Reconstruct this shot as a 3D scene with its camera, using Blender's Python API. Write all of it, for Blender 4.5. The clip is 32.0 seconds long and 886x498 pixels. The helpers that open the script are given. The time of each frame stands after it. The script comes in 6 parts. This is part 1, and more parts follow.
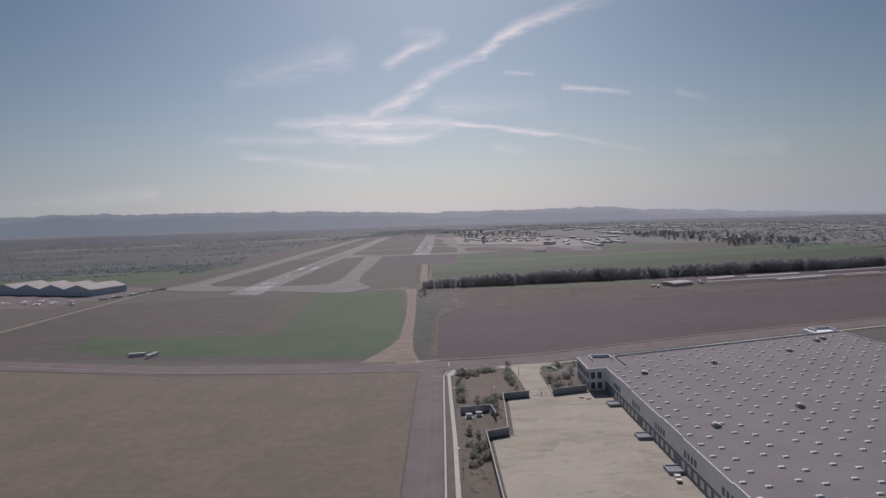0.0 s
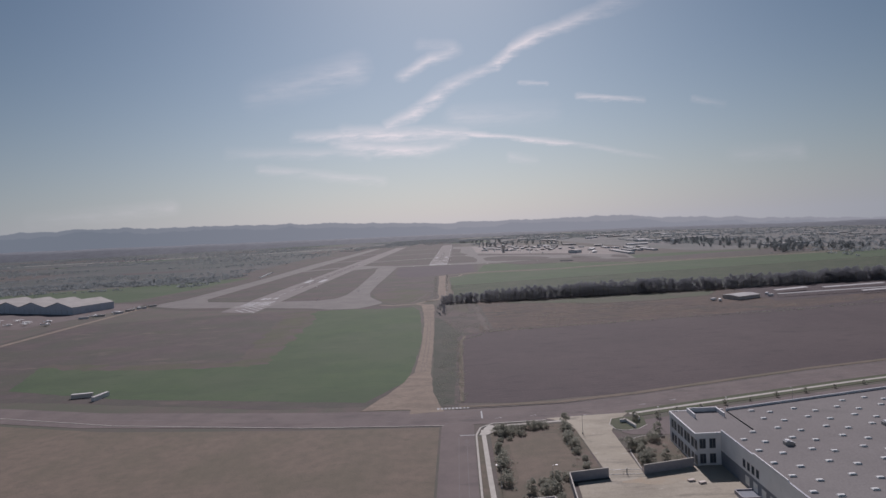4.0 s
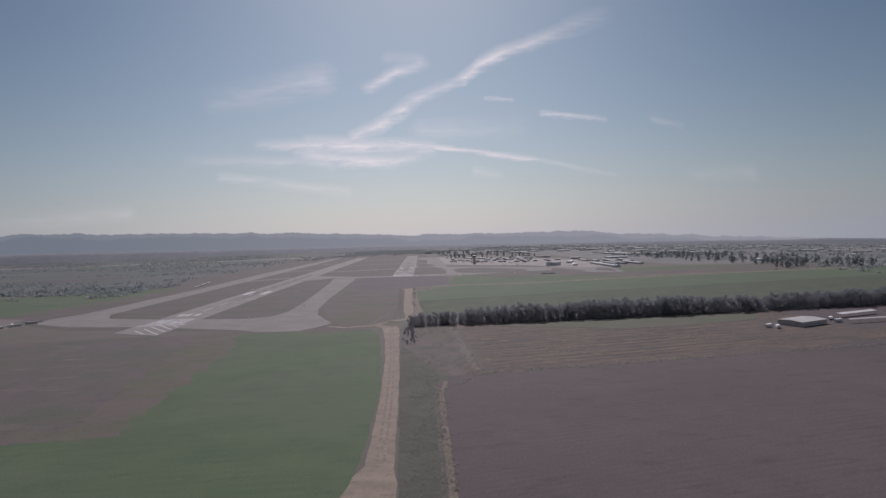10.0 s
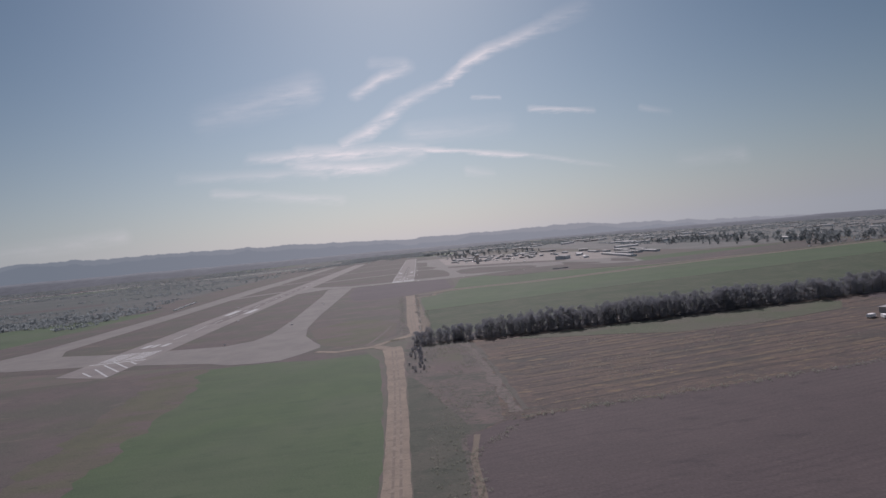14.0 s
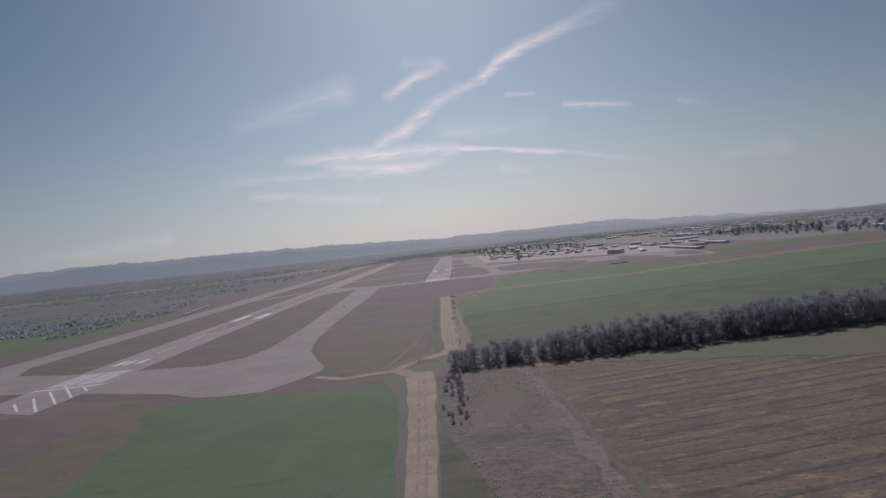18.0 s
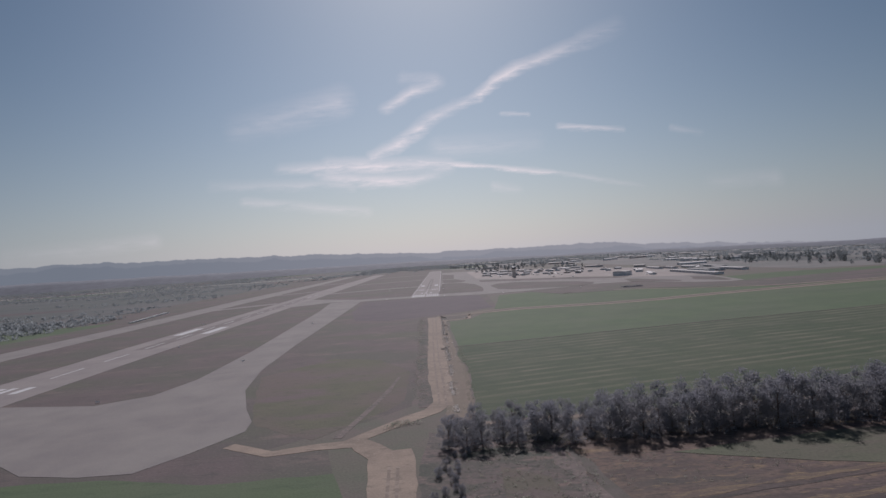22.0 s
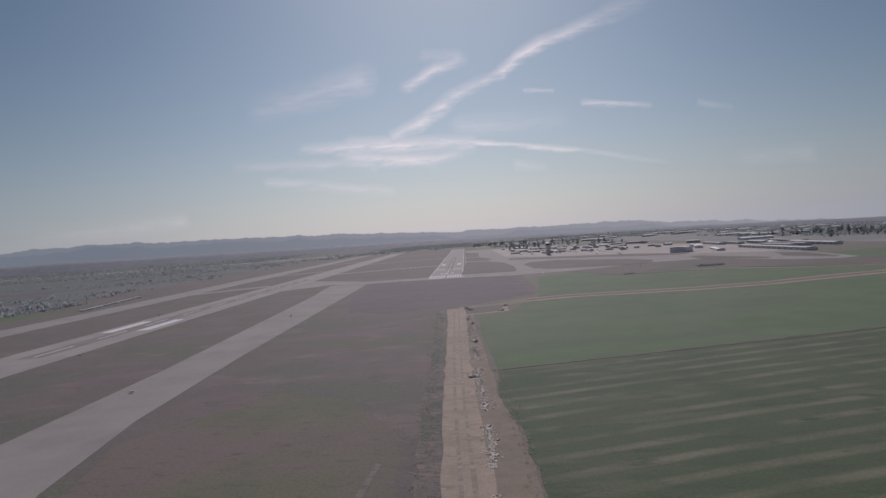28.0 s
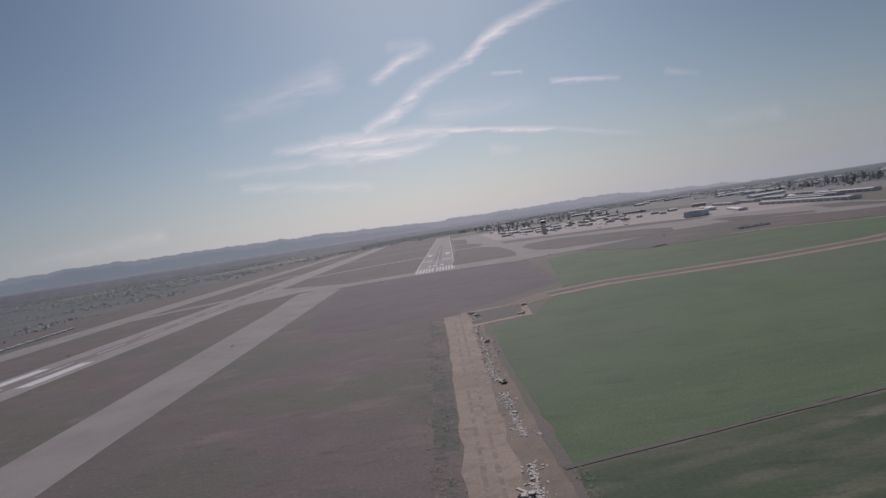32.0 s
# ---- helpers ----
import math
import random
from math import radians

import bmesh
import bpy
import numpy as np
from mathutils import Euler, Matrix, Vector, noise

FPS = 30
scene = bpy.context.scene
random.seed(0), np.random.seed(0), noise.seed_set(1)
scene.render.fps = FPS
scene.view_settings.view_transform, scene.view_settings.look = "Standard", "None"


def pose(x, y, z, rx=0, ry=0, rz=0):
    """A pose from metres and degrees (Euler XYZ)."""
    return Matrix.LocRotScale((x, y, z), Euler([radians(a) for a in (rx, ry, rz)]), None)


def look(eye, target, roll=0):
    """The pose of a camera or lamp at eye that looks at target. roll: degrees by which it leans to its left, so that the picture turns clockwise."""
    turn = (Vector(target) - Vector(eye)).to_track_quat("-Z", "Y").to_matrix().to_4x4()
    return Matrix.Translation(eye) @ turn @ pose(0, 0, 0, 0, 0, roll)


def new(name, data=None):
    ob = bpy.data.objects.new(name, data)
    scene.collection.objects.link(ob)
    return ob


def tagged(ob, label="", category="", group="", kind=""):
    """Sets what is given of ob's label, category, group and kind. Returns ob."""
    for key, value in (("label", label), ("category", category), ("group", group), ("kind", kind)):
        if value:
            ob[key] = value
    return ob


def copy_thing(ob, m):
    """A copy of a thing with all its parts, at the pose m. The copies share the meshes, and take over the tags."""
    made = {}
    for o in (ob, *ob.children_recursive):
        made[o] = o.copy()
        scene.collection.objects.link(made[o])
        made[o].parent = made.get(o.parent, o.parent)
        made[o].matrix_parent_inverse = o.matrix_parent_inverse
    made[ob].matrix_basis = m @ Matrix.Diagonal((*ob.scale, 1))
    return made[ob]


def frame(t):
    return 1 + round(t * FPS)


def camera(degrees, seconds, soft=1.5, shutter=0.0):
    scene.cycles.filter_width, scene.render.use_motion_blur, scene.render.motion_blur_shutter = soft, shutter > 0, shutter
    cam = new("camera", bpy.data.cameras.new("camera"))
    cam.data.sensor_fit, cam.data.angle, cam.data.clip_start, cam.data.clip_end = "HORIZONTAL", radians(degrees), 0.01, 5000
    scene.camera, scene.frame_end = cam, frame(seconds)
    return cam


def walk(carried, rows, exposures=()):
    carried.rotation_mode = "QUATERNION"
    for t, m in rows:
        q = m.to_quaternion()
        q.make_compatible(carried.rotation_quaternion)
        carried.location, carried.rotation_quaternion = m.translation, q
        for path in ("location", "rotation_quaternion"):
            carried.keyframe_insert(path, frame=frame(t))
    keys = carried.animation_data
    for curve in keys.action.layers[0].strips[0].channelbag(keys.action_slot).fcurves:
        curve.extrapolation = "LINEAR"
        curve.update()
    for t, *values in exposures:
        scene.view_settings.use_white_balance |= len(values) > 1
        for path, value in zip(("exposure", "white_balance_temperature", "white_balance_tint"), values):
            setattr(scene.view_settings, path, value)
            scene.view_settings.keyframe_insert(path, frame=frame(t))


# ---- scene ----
cam = camera(75.3, 32.0)
PATH = [
    (0, (57.776, -0.574, 99.609), (57.776, 1.423, 99.494), -2.5),
    (0.5, (56.396, 11.113, 98.35), (56.376, 13.112, 98.305), -2.0),
    (1, (56.934, 22.33, 97.268), (56.93, 24.33, 97.255), -1.1),
    (1.5, (55.843, 34.891, 96.636), (55.857, 36.891, 96.617), -0.9),
    (2, (54.358, 48.608, 96.38), (54.366, 50.607, 96.305), -1.3),
    (2.5, (53.503, 60.695, 96.19), (53.48, 62.693, 96.104), -3.7),
    (3, (52.955, 73.102, 95.657), (52.912, 75.101, 95.592), -3.5),
    (3.5, (52.149, 86.245, 94.31), (52.096, 88.243, 94.239), -3.1),
    (5.5, (48.14, 142.089, 90.892), (48.12, 144.088, 90.81), -5.0),
    (6, (47.333, 155.408, 89.6), (47.324, 157.407, 89.541), -8.4),
    (6.5, (46.128, 169.822, 88.168), (46.124, 171.821, 88.117), -9.5),
    (7, (45.516, 184.954, 86.383), (45.516, 186.953, 86.337), -9.1),
    (7.5, (45.011, 198.638, 84.781), (45.016, 200.638, 84.739), -7.9),
    (8, (43.97, 210.484, 84.1), (43.982, 212.484, 84.066), -6.7),
    (8.5, (43.48, 223.714, 83.656), (43.506, 225.714, 83.633), -4.9),
    (9, (42.534, 237.286, 82.179), (42.582, 239.285, 82.142), -3.7),
    (9.5, (41.559, 250.43, 81.533), (41.632, 252.428, 81.488), -3.1),
    (10, (41.769, 262.257, 80.729), (41.844, 264.255, 80.69), -2.0),
    (10.5, (40.984, 274.199, 79.741), (41.05, 276.197, 79.71), -3.0),
    (11, (39.961, 285.565, 79.755), (40.006, 287.564, 79.726), -4.1),
    (11.5, (39.323, 297.203, 78.896), (39.357, 299.203, 78.869), -5.5),
    (12, (39.194, 310.134, 78.905), (39.229, 312.133, 78.881), -7.8),
    (12.5, (38.984, 323.012, 78.369), (39.026, 325.012, 78.341), -9.8),
    (13, (38.126, 336.454, 77.921), (38.196, 338.453, 77.905), -8.4),
    (13.5, (37.579, 349.292, 77.255), (37.665, 351.29, 77.237), -6.8),
    (14, (37.749, 361.176, 77.266), (37.833, 363.174, 77.232), -5.9),
    (14.5, (37.71, 377.713, 75.605), (37.778, 379.712, 75.583), -4.7),
    (16.5, (37.216, 442.79, 71.508), (37.243, 444.789, 71.444), -1.5),
    (17, (37.241, 460.746, 70.059), (37.255, 462.745, 70.002), -4.4),
    (17.5, (36.887, 475.121, 68.152), (36.877, 477.121, 68.117), -6.6),
    (18, (36.285, 489.558, 67.932), (36.246, 491.557, 67.907), -6.7),
    (18.5, (35.343, 504.41, 67.195), (35.301, 506.41, 67.161), -5.5),
    (19, (34.474, 519.084, 65.733), (34.462, 521.084, 65.723), -3.6),
    (19.5, (33.928, 534.734, 64.541), (33.928, 536.734, 64.546), -6.6),
    (20, (34.097, 550.572, 63.855), (34.043, 552.571, 63.831), -6.4),
    (20.5, (33.776, 566.431, 63.242), (33.695, 568.429, 63.202), -7.6),
    (21, (34.136, 579.738, 62.611), (34.058, 581.737, 62.618), -5.1),
    (21.5, (32.05, 592.205, 62.498), (32.026, 594.205, 62.523), -2.9),
    (22, (31.309, 604.803, 63.005), (31.313, 606.803, 63.028), -4.0),
    (22.5, (31.736, 617.513, 61.235), (31.732, 619.513, 61.271), -5.2),
    (23, (30.834, 633.154, 60.448), (30.825, 635.154, 60.469), -5.3),
    (23.5, (30.35, 645.223, 60.047), (30.345, 647.223, 60.033), -4.2),
    (24, (30.154, 658.66, 59.676), (30.157, 660.66, 59.645), -2.9),
    (24.5, (30.399, 673.477, 57.197), (30.398, 675.477, 57.165), -1.0),
    (25, (29.755, 686.911, 56.707), (29.742, 688.911, 56.695), -1.9),
    (25.5, (30.057, 702.96, 55.601), (30.014, 704.96, 55.58), -2.5),
    (27.5, (29.634, 760.305, 54.34), (29.529, 762.301, 54.282), -6.5),
    (28, (28.898, 774.606, 54.064), (28.818, 776.603, 54.02), -4.2),
    (28.5, (28.05, 787.814, 54.752), (28.001, 789.813, 54.703), -5.4),
    (29, (27.483, 803.706, 54.047), (27.433, 805.704, 53.956), -7.3),
    (29.5, (26.7, 818.496, 53.602), (26.621, 820.492, 53.493), -7.2),
    (30, (26.139, 832.712, 53.787), (26.041, 834.706, 53.671), -4.8),
    (30.5, (25.064, 846.326, 53.423), (24.96, 848.32, 53.308), -1.4),
    (31, (24.117, 862.61, 52.18), (24.041, 864.603, 52.039), -1.1),
    (31.5, (23.333, 878.179, 50.817), (23.289, 880.175, 50.696), -5.4),
    (32, (21.686, 892.998, 49.464), (21.657, 894.996, 49.378), -9.5),
]
walk(cam, [(t, look(eye, target, roll)) for t, eye, target, roll in PATH], exposures=((0, 0.17, 6280, 14.5), (32, 0.17, 6280, 14.5)))

# ---- sky, sun ----
SUN_EL, SUN_AZ = 41.0, 1.0     # degrees above the horizon, degrees to the right of +y
sun_data = bpy.data.lights.new("sun", "SUN")
sun_data.energy, sun_data.angle, sun_data.color = 3.5, radians(0.6), (1.0, 0.93, 0.925)
sun = new("sun", sun_data)
sd = Vector((math.sin(radians(SUN_AZ)) * math.cos(radians(SUN_EL)), math.cos(radians(SUN_AZ)) * math.cos(radians(SUN_EL)), math.sin(radians(SUN_EL))))
sun.matrix_world = look(sd * 500 + Vector((0, 800, 0)), (0, 800, 0))

world = bpy.data.worlds.new("sky")
scene.world = world
world.use_nodes = True
WN, WL = world.node_tree.nodes, world.node_tree.links
WN.clear()


def wmath(op, a, b=None, c=None, clamp=False):
    n = WN.new("ShaderNodeMath")
    n.operation, n.use_clamp = op, clamp
    for k, v in enumerate((a, b, c)):
        if v is None:
            continue
        if isinstance(v, (int, float)):
            n.inputs[k].default_value = v
        else:
            WL.new(v, n.inputs[k])
    return n.outputs[0]


sky = WN.new("ShaderNodeTexSky")
sky.sky_type, sky.sun_disc = "NISHITA", False
sky.sun_elevation, sky.sun_rotation = radians(SUN_EL), radians(SUN_AZ)
sky.altitude, sky.air_density, sky.dust_density, sky.ozone_density = 200, 1.0, 0.8, 1.2
geo = WN.new("ShaderNodeTexCoord")
sep = WN.new("ShaderNodeSeparateXYZ")
WL.new(geo.outputs["Generated"], sep.inputs[0])
dy = wmath("MAXIMUM", sep.outputs[1], 0.02)
cu, cv = wmath("DIVIDE", sep.outputs[0], dy), wmath("DIVIDE", sep.outputs[2], dy)
comb = WN.new("ShaderNodeCombineXYZ")
WL.new(cu, comb.inputs[0]), WL.new(cv, comb.inputs[1])
wob = WN.new("ShaderNodeTexNoise")
wob.inputs["Scale"].default_value, wob.inputs["Detail"].default_value = 14, 6
WL.new(comb.outputs[0], wob.inputs["Vector"])
wisp = WN.new("ShaderNodeTexNoise")
wisp.inputs["Scale"].default_value, wisp.inputs["Detail"].default_value, wisp.inputs["Roughness"].default_value = 42, 8, 0.68
strand = WN.new("ShaderNodeMapping")
strand.inputs["Rotation"].default_value = (0, 0, radians(-14))
strand.inputs["Scale"].default_value = (0.28, 1.5, 1)
WL.new(comb.outputs[0], strand.inputs["Vector"])
WL.new(strand.outputs[0], wisp.inputs["Vector"])
wu = wmath("MULTIPLY_ADD", wmath("SUBTRACT", wob.outputs["Fac"], 0.5), 0.03, cu)
wv = wmath("MULTIPLY_ADD", wmath("SUBTRACT", wisp.outputs["Fac"], 0.5), 0.02, cv)
total = None
# thin high cloud streaks: ends in the plane one metre ahead, half width, density at the ends
for ax, ay, bx, by, w, d0, d1 in ((0.335, 0.383, 0.27, 0.358, 0.014, 0.1, 0.3), (0.27, 0.358, 0.206, 0.334, 0.012, 0.3, 0.5), (0.206, 0.334, 0.154, 0.32, 0.010, 0.5, 0.65),
                                  (0.154, 0.32, 0.115, 0.299, 0.010, 0.65, 0.85), (0.115, 0.299, 0.083, 0.274, 0.009, 0.85, 0.9), (0.083, 0.274, 0.037, 0.259, 0.008, 0.75, 0.3),
                                  (0.037, 0.259, 0.001, 0.241, 0.010, 0.3, 0.6), (0.001, 0.241, -0.028, 0.223, 0.011, 0.65, 0.75), (-0.028, 0.223, -0.064, 0.198, 0.011, 0.75, 0.8),
                                  (-0.064, 0.198, -0.108, 0.18, 0.010, 0.75, 0.5), (-0.271, 0.169, -0.187, 0.168, 0.009, 0.3, 0.6), (-0.187, 0.168, -0.094, 0.163, 0.014, 0.65, 0.8),
                                  (-0.094, 0.163, 0.018, 0.158, 0.013, 0.75, 0.45), (-0.207, 0.156, -0.127, 0.141, 0.010, 0.3, 0.7), (-0.127, 0.141, -0.046, 0.133, 0.010, 0.75, 0.75),
                                  (-0.046, 0.133, 0.002, 0.143, 0.009, 0.7, 0.2), (-0.05, 0.17, 0.081, 0.151, 0.004, 0.5, 0.85), (0.081, 0.151, 0.205, 0.131, 0.004, 0.85, 0.6),
                                  (0.205, 0.131, 0.356, 0.099, 0.004, 0.45, 0.05), (-0.08, 0.263, -0.03, 0.29, 0.009, 0.4, 0.6), (-0.03, 0.29, 0.013, 0.303, 0.010, 0.55, 0.2),
                                  (-0.049, 0.314, 0.005, 0.308, 0.010, 0.2, 0.35), (0.122, 0.241, 0.162, 0.237, 0.004, 0.35, 0.3), (0.219, 0.212, 0.273, 0.205, 0.005, 0.4, 0.8),
                                  (0.273, 0.205, 0.334, 0.197, 0.005, 0.75, 0.3), (0.413, 0.196, 0.469, 0.183, 0.005, 0.25, 0.1), (-0.337, 0.244, -0.161, 0.281, 0.024, 0.12, 0.3),
                                  (-0.393, 0.148, -0.146, 0.135, 0.009, 0.12, 0.35), (-0.334, 0.117, -0.124, 0.085, 0.008, 0.3, 0.3), (0.097, 0.115, 0.143, 0.105, 0.008, 0.25, 0.15),
                                  (0.483, 0.096, 0.591, 0.097, 0.014, 0.1, 0.2), (0.008, 0.187, 0.171, 0.188, 0.018, 0.25, 0.1), (-0.75, 0.05, -0.5, 0.06, 0.012, 0.1, 0.25)):
    vx, vy = bx - ax, by - ay
    l2 = vx * vx + vy * vy
    pu, pv = wmath("SUBTRACT", wu, ax), wmath("SUBTRACT", wv, ay)
    h = wmath("MULTIPLY", wmath("MULTIPLY_ADD", pu, vx, wmath("MULTIPLY", pv, vy)), 1 / l2, clamp=True)
    eu = wmath("MULTIPLY_ADD", h, -vx, pu)
    ev = wmath("MULTIPLY_ADD", h, -vy, pv)
    d = wmath("SQRT", wmath("MULTIPLY_ADD", eu, eu, wmath("MULTIPLY", ev, ev)))
    m = wmath("MULTIPLY", wmath("POWER", wmath("MULTIPLY_ADD", d, -1 / (1.6 * w), 1.0, clamp=True), 1.2), wmath("MULTIPLY_ADD", h, (d1 - d0) * 1.15, d0 * 1.15))
    total = m if total is None else wmath("MAXIMUM", total, m)
streaky = wmath("MULTIPLY_ADD", wisp.outputs["Fac"], 3.0, -0.75, clamp=True)
mask = wmath("MULTIPLY", wmath("MULTIPLY", total, streaky), wmath("GREATER_THAN", sep.outputs[1], 0.05), clamp=True)
mix = WN.new("ShaderNodeMix")
mix.data_type = "RGBA"
WL.new(mask, mix.inputs["Factor"])
haze = WN.new("ShaderNodeMix")
haze.data_type = "RGBA"
WL.new(wmath("MULTIPLY", wmath("POWER", 2.718, wmath("MULTIPLY", wmath("MAXIMUM", sep.outputs[2], 0.0), -7.5)), 0.9), haze.inputs["Factor"])
teal = WN.new("ShaderNodeMix")
teal.data_type, teal.blend_type = "RGBA", "MULTIPLY"
teal.inputs["Factor"].default_value = 1.0
WL.new(sky.outputs[0], teal.inputs["A"])
teal.inputs["B"].default_value = (0.925, 0.98, 0.95, 1)
WL.new(teal.outputs["Result"], haze.inputs["A"])
haze.inputs["B"].default_value = (9.4, 9.2, 9.8, 1)
WL.new(haze.outputs["Result"], mix.inputs["A"])
mix.inputs["B"].default_value = (14.0, 12.9, 13.2, 1)
# far ridge, haze painted into its glowing colour, beyond the reach of the ground
crest = WN.new("ShaderNodeFloatCurve")
cc = crest.mapping.curves[0]
CREST = ((-0.85, 0.027), (-0.7, 0.033), (-0.55, 0.029), (-0.4, 0.0255), (-0.2, 0.0185), (0.0, 0.0095), (0.12, 0.0075), (0.24, 0.0075), (0.37, -0.001), (0.55, -0.012), (0.75, -0.0225), (0.95, -0.032))
for k, (u, v) in enumerate(CREST):
    if k < 2:
        cc.points[k].location = (u * 0.5 + 0.5, (v - 0.002) * 10 + 0.5)
    else:
        cc.points.new(u * 0.5 + 0.5, (v - 0.002) * 10 + 0.5)
crest.mapping.update()
WL.new(wmath("MULTIPLY_ADD", cu, 0.5, 0.5, clamp=True), crest.inputs["Value"])
bumps = WN.new("ShaderNodeTexNoise")
bumps.noise_dimensions = "1D"
bumps.inputs["Scale"].default_value, bumps.inputs["Detail"].default_value, bumps.inputs["Roughness"].default_value = 16, 7, 0.62
WL.new(cu, bumps.inputs["W"])
cz = wmath("MULTIPLY_ADD", wmath("SUBTRACT", crest.outputs[0], 0.5), 0.1, wmath("MULTIPLY", wmath("SUBTRACT", bumps.outputs["Fac"], 0.5), 0.013))
below = wmath("MULTIPLY", wmath("MULTIPLY", wmath("SUBTRACT", cz, cv), 700, clamp=True), wmath("GREATER_THAN", sep.outputs[1], 0.05))
toward = wmath("MULTIPLY_ADD", sep.outputs[0], -0.06, wmath("MULTIPLY", sep.outputs[1], 0.998))
caz = wmath("DIVIDE", wmath("ABSOLUTE", toward), wmath("SQRT", wmath("MULTIPLY_ADD", sep.outputs[0], sep.outputs[0], wmath("MULTIPLY_ADD", sep.outputs[1], sep.outputs[1], 1e-4))))
flank = WN.new("ShaderNodeMix")
flank.data_type = "RGBA"
WL.new(wmath("POWER", wmath("MULTIPLY", caz, caz), 2.6), flank.inputs["Factor"])
flank.inputs["A"].default_value, flank.inputs["B"].default_value = (0.49, 0.55, 0.592, 1), (1.02, 1.01, 1.0, 1)
sided = WN.new("ShaderNodeMix")
sided.data_type, sided.blend_type = "RGBA", "MULTIPLY"
sided.inputs["Factor"].default_value = 1.0
WL.new(mix.outputs["Result"], sided.inputs["A"]), WL.new(flank.outputs["Result"], sided.inputs["B"])
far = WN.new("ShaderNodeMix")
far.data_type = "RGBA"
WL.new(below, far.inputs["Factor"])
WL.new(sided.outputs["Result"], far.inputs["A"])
# painted haze: ridge colour goes from darker left to paler right
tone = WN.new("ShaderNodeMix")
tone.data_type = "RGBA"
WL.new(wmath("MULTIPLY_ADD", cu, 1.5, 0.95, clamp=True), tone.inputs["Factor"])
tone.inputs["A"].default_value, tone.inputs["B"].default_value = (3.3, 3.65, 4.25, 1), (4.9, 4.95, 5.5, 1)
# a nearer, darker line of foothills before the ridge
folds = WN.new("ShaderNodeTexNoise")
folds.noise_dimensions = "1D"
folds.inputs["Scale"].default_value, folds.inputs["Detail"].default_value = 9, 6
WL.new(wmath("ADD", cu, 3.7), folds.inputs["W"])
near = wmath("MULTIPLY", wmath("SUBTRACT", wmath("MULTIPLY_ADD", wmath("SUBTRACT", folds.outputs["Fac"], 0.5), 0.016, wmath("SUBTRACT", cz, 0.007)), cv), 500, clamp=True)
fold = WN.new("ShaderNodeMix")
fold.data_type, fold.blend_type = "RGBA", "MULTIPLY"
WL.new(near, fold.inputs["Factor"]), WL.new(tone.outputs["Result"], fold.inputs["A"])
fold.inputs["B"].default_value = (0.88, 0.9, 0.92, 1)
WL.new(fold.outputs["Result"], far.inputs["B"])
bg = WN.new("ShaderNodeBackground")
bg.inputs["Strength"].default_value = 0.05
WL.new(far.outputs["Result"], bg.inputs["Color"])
wo = WN.new("ShaderNodeOutputWorld")
WL.new(bg.outputs[0], wo.inputs["Surface"])


